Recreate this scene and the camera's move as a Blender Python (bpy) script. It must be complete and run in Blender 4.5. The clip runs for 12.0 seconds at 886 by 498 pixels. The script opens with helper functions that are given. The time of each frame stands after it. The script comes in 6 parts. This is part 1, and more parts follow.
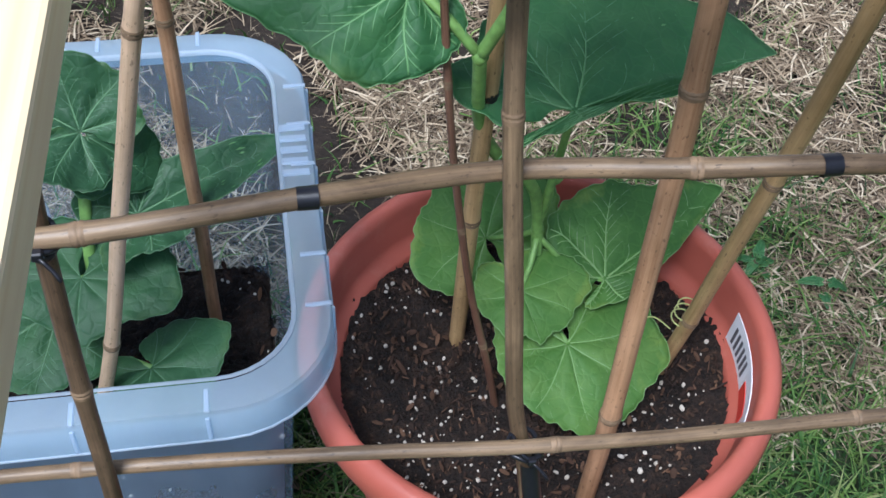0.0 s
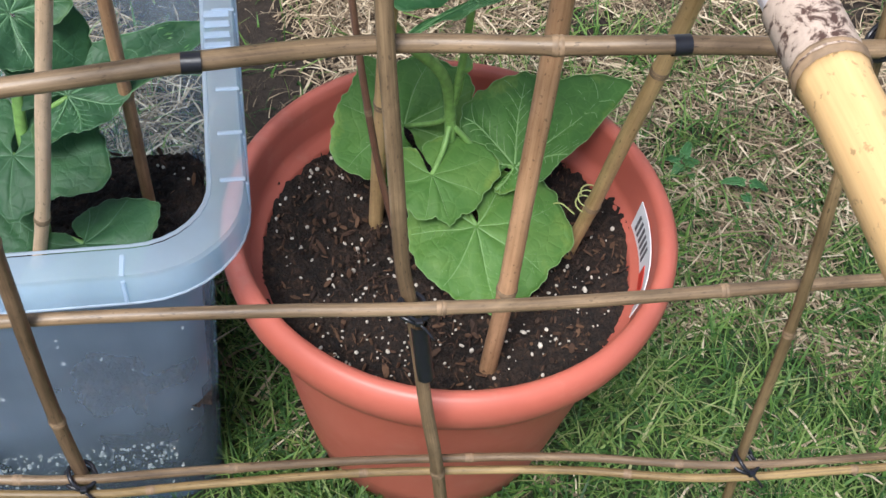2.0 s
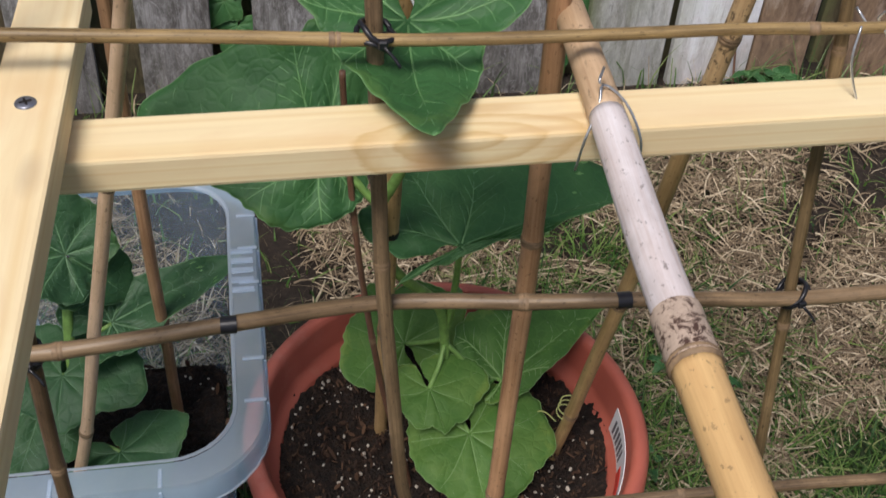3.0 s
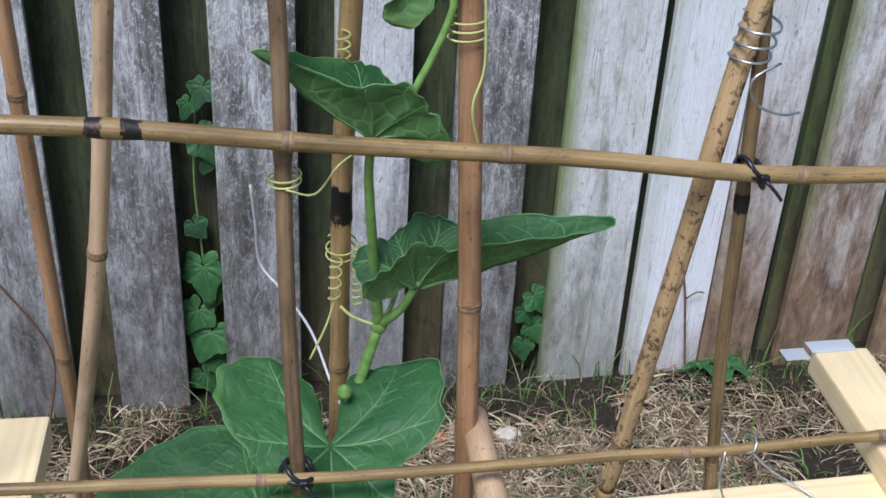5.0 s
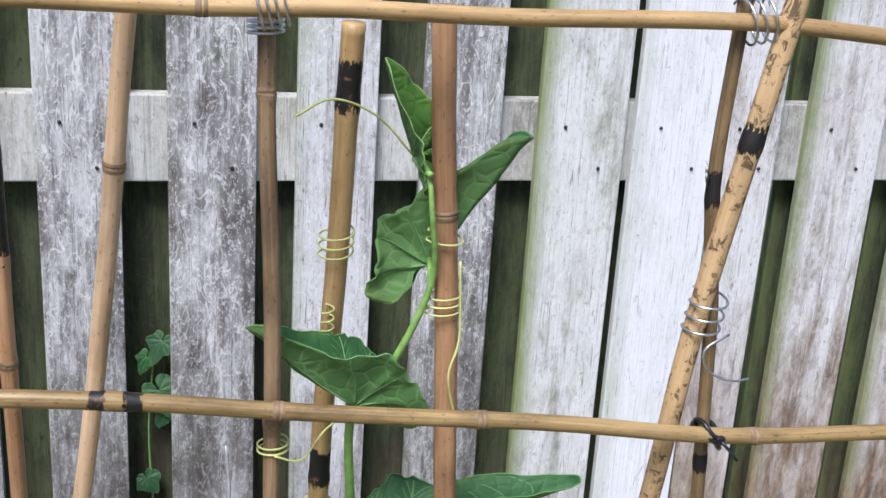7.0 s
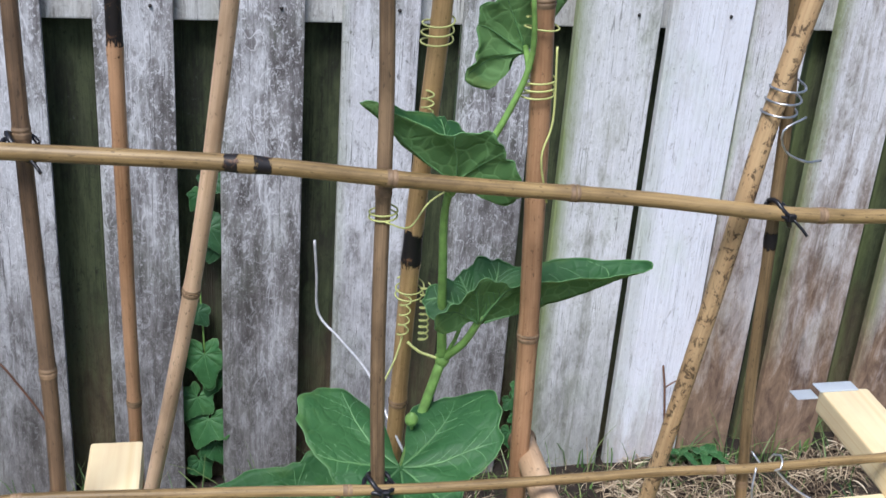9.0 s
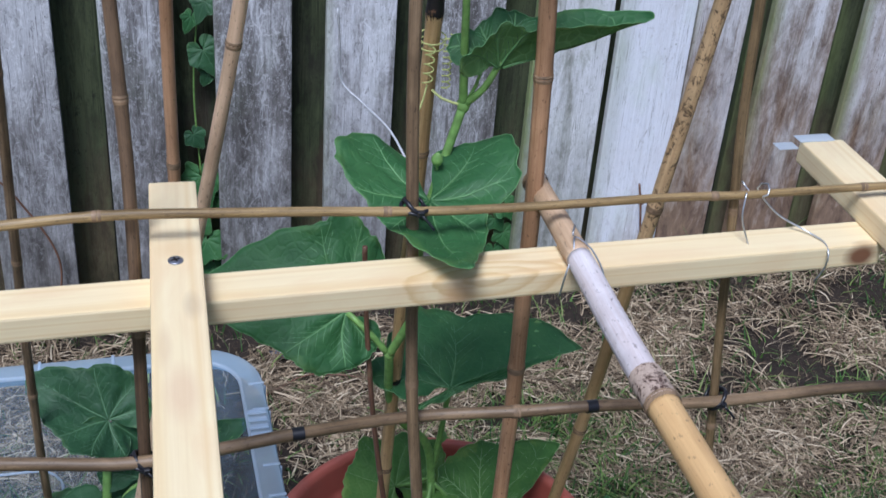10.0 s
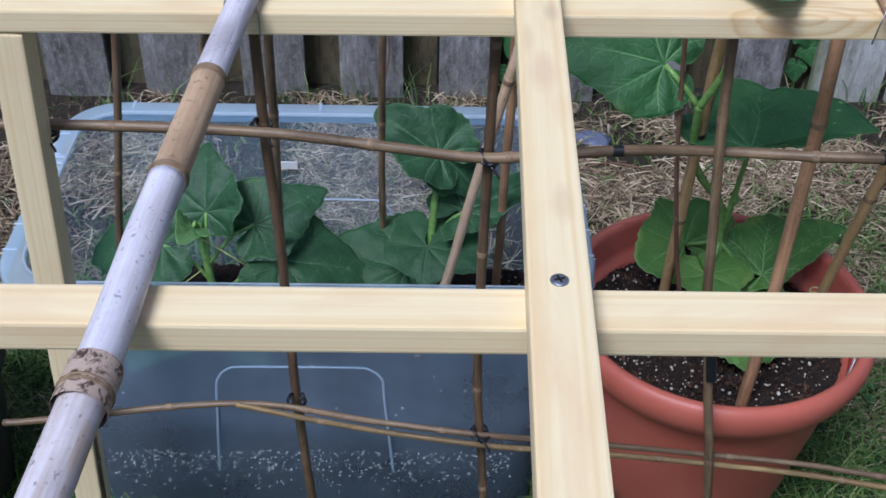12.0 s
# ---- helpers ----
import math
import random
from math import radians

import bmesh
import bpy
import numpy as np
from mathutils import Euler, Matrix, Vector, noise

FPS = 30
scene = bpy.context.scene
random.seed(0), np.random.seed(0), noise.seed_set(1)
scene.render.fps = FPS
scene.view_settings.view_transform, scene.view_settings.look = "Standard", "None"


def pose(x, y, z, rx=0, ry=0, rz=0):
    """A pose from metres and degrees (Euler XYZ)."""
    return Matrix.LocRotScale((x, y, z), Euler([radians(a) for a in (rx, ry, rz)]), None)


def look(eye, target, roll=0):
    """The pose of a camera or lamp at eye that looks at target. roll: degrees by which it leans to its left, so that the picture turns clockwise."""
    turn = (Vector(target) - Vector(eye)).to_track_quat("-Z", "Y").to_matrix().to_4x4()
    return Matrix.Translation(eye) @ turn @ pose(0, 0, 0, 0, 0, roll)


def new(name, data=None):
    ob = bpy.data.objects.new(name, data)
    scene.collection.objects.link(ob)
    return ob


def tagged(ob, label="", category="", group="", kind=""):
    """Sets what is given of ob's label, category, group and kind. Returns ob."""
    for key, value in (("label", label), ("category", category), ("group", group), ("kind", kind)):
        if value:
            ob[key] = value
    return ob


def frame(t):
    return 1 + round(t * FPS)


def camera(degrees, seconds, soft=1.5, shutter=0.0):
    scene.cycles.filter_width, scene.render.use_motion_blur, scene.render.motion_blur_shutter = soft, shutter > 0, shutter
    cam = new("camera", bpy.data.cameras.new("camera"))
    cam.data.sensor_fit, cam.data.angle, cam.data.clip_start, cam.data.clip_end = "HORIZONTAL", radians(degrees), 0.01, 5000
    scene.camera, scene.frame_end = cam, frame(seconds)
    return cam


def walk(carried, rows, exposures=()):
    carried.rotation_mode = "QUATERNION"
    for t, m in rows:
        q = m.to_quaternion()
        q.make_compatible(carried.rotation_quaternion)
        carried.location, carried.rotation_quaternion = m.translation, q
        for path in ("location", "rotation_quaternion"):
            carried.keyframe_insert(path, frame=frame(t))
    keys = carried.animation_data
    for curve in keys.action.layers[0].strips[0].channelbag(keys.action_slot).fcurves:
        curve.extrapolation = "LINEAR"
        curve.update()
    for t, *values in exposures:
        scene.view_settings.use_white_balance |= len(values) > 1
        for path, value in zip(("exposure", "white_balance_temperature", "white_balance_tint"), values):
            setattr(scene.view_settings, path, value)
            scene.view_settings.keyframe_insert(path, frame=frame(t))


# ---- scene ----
cam = camera(41.9, 12.0, shutter=0.12)

PATH = [
    (0, (-0.155, -0.63, 1.104), (0.125, 0.72, -0.344), 3.6),
    (0.5, (-0.139, -0.635, 1.128), (0.19, 0.721, -0.305), 5.0),
    (1, (-0.117, -0.653, 1.11), (0.241, 0.686, -0.332), 6.3),
    (1.5, (-0.114, -0.666, 1.102), (0.232, 0.602, -0.406), 6.8),
    (2, (-0.112, -0.691, 1.127), (0.194, 0.544, -0.416), 6.3),
    (2.5, (-0.115, -0.734, 1.193), (0.173, 0.59, -0.278), 5.2),
    (3, (-0.117, -0.758, 1.258), (0.193, 0.694, -0.082), 4.2),
    (3.5, (-0.112, -0.759, 1.3), (0.218, 0.797, 0.087), 3.6),
    (3.7, (-0.113, -0.759, 1.318), (0.225, 0.836, 0.159), 3.5),
    (5.3, (-0.076, -0.773, 1.414), (0.286, 0.961, 0.485), 3.0),
    (5.5, (-0.099, -0.777, 1.401), (0.337, 0.987, 0.565), 3.4),
    (6, (-0.098, -0.79, 1.421), (0.352, 1.014, 0.683), 3.6),
    (6.5, (-0.1, -0.799, 1.435), (0.363, 1.031, 0.773), 3.7),
    (6.7, (-0.104, -0.8, 1.441), (0.364, 1.038, 0.806), 3.8),
    (8.3, (-0.137, -0.804, 1.443), (0.307, 1.034, 0.791), 2.9),
    (8.5, (-0.147, -0.816, 1.419), (0.296, 1.0, 0.708), 3.4),
    (9, (-0.178, -0.861, 1.401), (0.269, 0.903, 0.571), 4.4),
    (9.5, (-0.207, -0.911, 1.38), (0.265, 0.806, 0.47), 4.5),
    (9.8, (-0.238, -0.946, 1.365), (0.257, 0.723, 0.379), 4.5),
    (10, (-0.251, -0.972, 1.349), (0.25, 0.674, 0.331), 4.6),
    (10.5, (-0.285, -1.034, 1.329), (0.214, 0.551, 0.216), 4.6),
    (11, (-0.33, -1.072, 1.316), (0.089, 0.461, 0.101), 4.4),
    (11.5, (-0.338, -1.092, 1.33), (-0.078, 0.437, 0.067), 3.3),
    (12, (-0.318, -1.147, 1.341), (-0.29, 0.409, 0.085), 1.3),
]
# seconds, stops, kelvin, tint
LOOK = [(0.0, 0.8, 5400, 10), (0.5, 0.74, 5750, 9), (1.0, 0.78, 5800, 8), (1.5, 1.04, 5600, 9), (2.0, 1.1, 6000, 10), (2.5, 1.0, 6500, 12), (3.0, 0.14, 6500, 13), (3.5, -0.06, 5550, 12), (3.7, -0.03, 5550, 12), (5.5, 0.52, 5850, 11), (6.5, 0.80, 6050, 12), (8.5, 0.62, 6000, 12),
        (9.5, 0.42, 5600, 12), (10.5, 0.0, 5250, 14), (11.0, -0.06, 5250, 14), (12.0, 0.12, 5300, 14)]
walk(cam, [(t, look(eye, aim, roll)) for t, eye, aim, roll in PATH], LOOK)

# ---- world, sun ----
world = bpy.data.worlds.new("sky")
scene.world = world
world.use_nodes = True
wn = world.node_tree
sky = wn.nodes.new("ShaderNodeTexSky")
sky.sky_type = "NISHITA"
sky.sun_disc = False
sky.sun_elevation = radians(58)
sky.sun_rotation = radians(215)
sky.air_density, sky.dust_density, sky.ozone_density = 1.0, 3.0, 1.0
wn.links.new(sky.outputs[0], wn.nodes["Background"].inputs[0])
wn.nodes["Background"].inputs[1].default_value = 0.08

sun = new("sun", bpy.data.lights.new("sun", "SUN"))
sun.data.energy = 2.9
sun.data.angle = radians(22)
sun.data.color = (1.0, 0.97, 0.92)
sun.matrix_world = look((-1.45, -2.15, 4.2), (0, 0, 0))

# ---- materials ----
def shade(name, rough=0.6):
    """A node material: returns the material, its tree and its Principled shader."""
    m = bpy.data.materials.new(name)
    m.use_nodes = True
    t = m.node_tree
    p = t.nodes["Principled BSDF"]
    p.inputs["Roughness"].default_value = rough
    return m, t, p


def coords(t, scale=(1, 1, 1), kind="Object"):
    c = t.nodes.new("ShaderNodeTexCoord")
    mp = t.nodes.new("ShaderNodeMapping")
    mp.inputs["Scale"].default_value = scale
    t.links.new(c.outputs[kind], mp.inputs["Vector"])
    return mp.outputs["Vector"]


def noisy(t, vec, scale, detail=4.0, rough=0.55, distort=0.0):
    n = t.nodes.new("ShaderNodeTexNoise")
    n.inputs["Scale"].default_value = scale
    n.inputs["Detail"].default_value = detail
    n.inputs["Roughness"].default_value = rough
    n.inputs["Distortion"].default_value = distort
    t.links.new(vec, n.inputs["Vector"])
    return n.outputs["Fac"]


def ramp(t, fac, stops):
    r = t.nodes.new("ShaderNodeValToRGB")
    e = r.color_ramp.elements
    while len(e) < len(stops):
        e.new(0.5)
    for el, (pos, col) in zip(e, stops):
        el.position = pos
        el.color = (*col, 1) if len(col) == 3 else col
    t.links.new(fac, r.inputs["Fac"])
    return r.outputs["Color"]


def blend(t, fac, a, b, mode="MIX"):
    n = t.nodes.new("ShaderNodeMix")
    n.data_type, n.blend_type = "RGBA", mode
    for sock, v in (("Factor", fac), ("A", a), ("B", b)):
        s = [i for i in n.inputs if i.name == sock and (i.type == "VALUE" if sock == "Factor" else i.type == "RGBA")][0]
        if isinstance(v, (int, float)):
            s.default_value = v
        elif isinstance(v, tuple):
            s.default_value = (*v, 1)
        else:
            t.links.new(v, s)
    return [o for o in n.outputs if o.type == "RGBA"][0]


def calc(t, op, a, b=0.0):
    n = t.nodes.new("ShaderNodeMath")
    n.operation = op
    for s, v in zip(n.inputs, (a, b)):
        if isinstance(v, (int, float)):
            s.default_value = v
        else:
            t.links.new(v, s)
    return n.outputs[0]


def relief(t, p, height, strength=0.3, dist=0.002):
    b = t.nodes.new("ShaderNodeBump")
    b.inputs["Strength"].default_value = strength
    b.inputs["Distance"].default_value = dist
    t.links.new(height, b.inputs["Height"])
    t.links.new(b.outputs[0], p.inputs["Normal"])


def own_random(t):
    return t.nodes.new("ShaderNodeObjectInfo").outputs["Random"]


def bamboo(name, pale, deep, dirt=0.5, mottle=None, rough=0.45, mote=0.54, patch=None):
    """Dried cane: streaks along the culm (UV: round, along), blotches, dark specks."""
    m, t, p = shade(name, rough)
    streak = noisy(t, coords(t, (17, 8, 1), "UV"), 1.0, 6, 0.7)
    motes = noisy(t, coords(t, (16, 160, 1), "UV"), 1.0, 3, 0.6)
    blot = noisy(t, coords(t, (1.6, 15, 1), "UV"), 1.0, 5, 0.7, 0.4)
    col = ramp(t, streak, [(0.30, deep), (0.64, pale)])
    col = blend(t, calc(t, "MULTIPLY", ramp(t, blot, [(0.42, (0, 0, 0)), (0.7, (1, 1, 1))]), dirt), col, tuple(c * 0.45 for c in deep))
    col = blend(t, ramp(t, motes, [(0.33, (0.7, 0.7, 0.7)), (0.39, (0, 0, 0))]), col, tuple(c * 0.3 for c in deep))
    pale2 = noisy(t, coords(t, (0.8, 4, 1), "UV"), 1.3, 3, 0.5)
    col = blend(t, calc(t, "MULTIPLY", ramp(t, pale2, [(0.5, (0, 0, 0)), (0.75, (1, 1, 1))]), 0.35), col, tuple(min(1, c * 1.35 + 0.03) for c in pale))
    drift = noisy(t, coords(t, (0.7, 6.5, 1), "UV"), 1.0, 4, 0.6, 0.5)
    col = blend(t, ramp(t, drift, [(0.50, (0, 0, 0)), (0.68, (0.55, 0.55, 0.55))]), col, tuple(c * 0.55 for c in deep))
    col = blend(t, ramp(t, drift, [(0.30, (0.45, 0.45, 0.45)), (0.46, (0, 0, 0))]), col, tuple(min(1, c * 1.2 + 0.02) for c in pale))
    if patch:
        w = noisy(t, coords(t, (0.5, 5.5, 1), "UV"), 1.0, 5, 0.6, 0.4)
        col = blend(t, ramp(t, w, [(0.46, (0, 0, 0)), (0.58, (0.85, 0.85, 0.85))]), col, patch)
    if mottle:
        v = noisy(t, coords(t, (5.5, 105, 1), "UV"), 1.0, 4, 0.75, 0.8)
        col = blend(t, ramp(t, v, [(mote, (0, 0, 0)), (mote + 0.05, (0.85, 0.85, 0.85))]), col, mottle)
    t.links.new(col, p.inputs["Base Color"])
    relief(t, p, streak, 0.25, 0.0008)
    return m


bamboo_grey = bamboo("bamboo_grey", (0.29, 0.195, 0.108), (0.09, 0.055, 0.03), 0.7)
bamboo_pale = bamboo("bamboo_pale", (0.70, 0.50, 0.33), (0.52, 0.34, 0.2), 0.25)
bamboo_tan = bamboo("bamboo_tan", (0.49, 0.285, 0.155), (0.29, 0.15, 0.072), 0.4)
bamboo_gold = bamboo("bamboo_gold", (0.56, 0.375, 0.175), (0.33, 0.2, 0.08), 0.45)
bamboo_umber = bamboo("bamboo_umber", (0.26, 0.175, 0.085), (0.1, 0.065, 0.03), 0.6)
bamboo_dark = bamboo("bamboo_dark", (0.2, 0.125, 0.07), (0.07, 0.043, 0.026), 0.7)
bamboo_olive = bamboo("bamboo_olive", (0.40, 0.275, 0.115), (0.12, 0.07, 0.028), 0.65)
bamboo_spotted = bamboo("bamboo_spotted", (0.62, 0.44, 0.24), (0.45, 0.28, 0.14), 0.3, (0.06, 0.035, 0.02))
bamboo_thick = bamboo("bamboo_thick", (0.66, 0.43, 0.19), (0.5, 0.29, 0.12), 0.15)
bamboo_bleached = bamboo("bamboo_bleached", (0.74, 0.69, 0.71), (0.55, 0.45, 0.42), 0.25, (0.16, 0.1, 0.08), 0.6, 0.66)
bamboo_bleached_plain = bamboo("bamboo_bleached_plain", (0.7, 0.66, 0.70), (0.46, 0.37, 0.33), 0.35, None, 0.6, 0.54, (0.5, 0.31, 0.16))
bamboo_silver = bamboo("bamboo_silver", (0.68, 0.66, 0.74), (0.50, 0.44, 0.45), 0.2, (0.20, 0.16, 0.18), 0.6, 0.70)
bamboo_tip = bamboo("bamboo_tip", (0.58, 0.41, 0.26), (0.40, 0.25, 0.14), 0.3, None, 0.55)
twig_bark = bamboo("twig_bark", (0.2, 0.1, 0.06), (0.11, 0.055, 0.035), 0.5)


def plain(name, col, rough=0.5, grain=40.0, vary=0.25, bump=0.1, metal=0.0):
    m, t, p = shade(name, rough)
    n = noisy(t, coords(t), grain, 4)
    t.links.new(ramp(t, n, [(0.3, tuple(c * (1 - vary) for c in col)), (0.7, tuple(min(1, c * (1 + vary * 0.6)) for c in col))]), p.inputs["Base Color"])
    p.inputs["Metallic"].default_value = metal
    relief(t, p, n, bump, 0.001)
    return m


node_tan = plain("cane_node", (0.25, 0.165, 0.095), 0.6, 120, 0.5)
node_black = plain("black_iron", (0.016, 0.012, 0.01), 0.6, 150, 0.6)


def burnt(name, ground, dark, scale, low, high, ragged=False):
    """Scorched or speckled bark: dark blotches over the cane's own colour. ragged: the char breaks up towards both ends (UV: round, along from 0 to 1)."""
    m, t, p = shade(name, 0.55)
    n = noisy(t, coords(t), scale, 5, 0.7, 0.6)
    fine = noisy(t, coords(t), scale * 3, 3)
    col = blend(t, fine, ground, tuple(c * 0.6 for c in ground))
    col = blend(t, ramp(t, n, [(low, (1, 1, 1)), (high, (0, 0, 0))]), col, dark)
    t.links.new(col, p.inputs["Base Color"])
    relief(t, p, n, 0.3, 0.001)
    if ragged:
        sep = t.nodes.new("ShaderNodeSeparateXYZ")
        t.links.new(coords(t, (1, 1, 1), "UV"), sep.inputs[0])
        edge = calc(t, "MINIMUM", sep.outputs[1], calc(t, "SUBTRACT", 1.0, sep.outputs[1]))
        rough = noisy(t, coords(t, (300, 300, 90)), 1.0, 4, 0.7)
        keep = ramp(t, calc(t, "ADD", edge, calc(t, "MULTIPLY", calc(t, "SUBTRACT", rough, 0.5), 0.9)), [(0.04, (0, 0, 0)), (0.12, (1, 1, 1))])
        clear = t.nodes.new("ShaderNodeBsdfTransparent")
        mx = t.nodes.new("ShaderNodeMixShader")
        t.links.new(keep, mx.inputs[0])
        t.links.new(clear.outputs[0], mx.inputs[1])
        t.links.new(p.outputs[0], mx.inputs[2])
        t.links.new(mx.outputs[0], t.nodes["Material Output"].inputs["Surface"])
    return m


node_scorched = burnt("scorched_node", (0.20, 0.10, 0.05), (0.010, 0.008, 0.009), 110, 0.58, 0.68, True)
node_mottled = burnt("mottled_node", (0.56, 0.43, 0.34), (0.07, 0.035, 0.025), 150, 0.42, 0.5)
tie_black = plain("tie_plastic", (0.012, 0.012, 0.016), 0.35, 200, 0.2)
wire_metal = plain("galvanised_wire", (0.62, 0.64, 0.68), 0.3, 200, 0.2, 0.05, 0.9)
wire_pale = plain("pale_wire", (0.6, 0.6, 0.62), 0.45, 200, 0.2, 0.05, 0.3)
screw_metal = plain("screw_metal", (0.28, 0.29, 0.34), 0.4, 300, 0.35, 0.1, 0.8)


def pine(name, knots=(), flames=()):
    """Planed softwood, the length along x: growth rings about a far heart, fine pores, given knots, and flames of nested arcs (x, y, half length, half width)."""
    m, t, p = shade(name, 0.62)
    c = t.nodes.new("ShaderNodeTexCoord").outputs["Object"]
    mp = t.nodes.new("ShaderNodeMapping")
    mp.inputs["Location"].default_value = (0, 0.018, 0.035)
    mp.inputs["Scale"].default_value = (0.035, 1, 1)
    t.links.new(c, mp.inputs["Vector"])
    wob = t.nodes.new("ShaderNodeTexNoise")
    wob.inputs["Scale"].default_value = 16
    wob.inputs["Detail"].default_value = 2
    t.links.new(mp.outputs[0], wob.inputs["Vector"])
    w = t.nodes.new("ShaderNodeTexWave")
    w.wave_type, w.rings_direction = "RINGS", "X"
    w.inputs["Scale"].default_value = 38
    w.inputs["Distortion"].default_value = 3.5
    w.inputs["Detail"].default_value = 2
    w.inputs["Detail Scale"].default_value = 0.6
    t.links.new(mp.outputs[0], w.inputs["Vector"])
    grain = noisy(t, coords(t, (6, 260, 260)), 1.0, 4, 0.6)
    big = noisy(t, coords(t, (9, 26, 26)), 1.0, 5, 0.6, 0.5)
    col = ramp(t, w.outputs["Fac"], [(0.2, (0.81, 0.665, 0.405)), (0.72, (0.83, 0.69, 0.43)), (0.93, (0.80, 0.645, 0.38)), (1.0, (0.77, 0.60, 0.335))])
    col = blend(t, ramp(t, grain, [(0.33, (0.22, 0.22, 0.22)), (0.5, (0, 0, 0))]), col, (0.66, 0.48, 0.26))
    col = blend(t, ramp(t, big, [(0.48, (0, 0, 0)), (0.72, (0.5, 0.5, 0.5))]), col, (0.72, 0.49, 0.27))
    for (x, y, sx, sy) in flames:
        mk = t.nodes.new("ShaderNodeMapping")
        mk.vector_type = "TEXTURE"
        mk.inputs["Location"].default_value = (x, y, 0.0105)
        mk.inputs["Scale"].default_value = (sx, sy, sy)
        t.links.new(c, mk.inputs["Vector"])
        ln = t.nodes.new("ShaderNodeVectorMath")
        ln.operation = "LENGTH"
        t.links.new(mk.outputs[0], ln.inputs[0])
        dist = calc(t, "ADD", ln.outputs["Value"], calc(t, "MULTIPLY", calc(t, "SUBTRACT", big, 0.5), 0.5))
        arcs = ramp(t, calc(t, "FRACT", calc(t, "MULTIPLY", dist, 3.5)), [(0.35, (0, 0, 0)), (0.85, (0.65, 0.65, 0.65)), (0.97, (0.1, 0.1, 0.1))])
        col = blend(t, calc(t, "MULTIPLY", arcs, ramp(t, dist, [(0.85, (1, 1, 1)), (1.35, (0, 0, 0))])), col, (0.60, 0.39, 0.16))
    for (x, y, z, sx, sy, tint, amount) in knots:
        mk = t.nodes.new("ShaderNodeMapping")
        mk.vector_type = "TEXTURE"
        mk.inputs["Location"].default_value = (x, y, z)
        mk.inputs["Scale"].default_value = (sx, sy, sy)
        t.links.new(c, mk.inputs["Vector"])
        ln = t.nodes.new("ShaderNodeVectorMath")
        ln.operation = "LENGTH"
        t.links.new(mk.outputs[0], ln.inputs[0])
        dist = calc(t, "ADD", ln.outputs["Value"], calc(t, "MULTIPLY", calc(t, "SUBTRACT", big, 0.5), 0.8))
        col = blend(t, ramp(t, dist, [(0.35, (amount,) * 3), (1.0, (0, 0, 0))]), col, tint)
    t.links.new(col, p.inputs["Base Color"])
    relief(t, p, grain, 0.25, 0.0006)
    return m


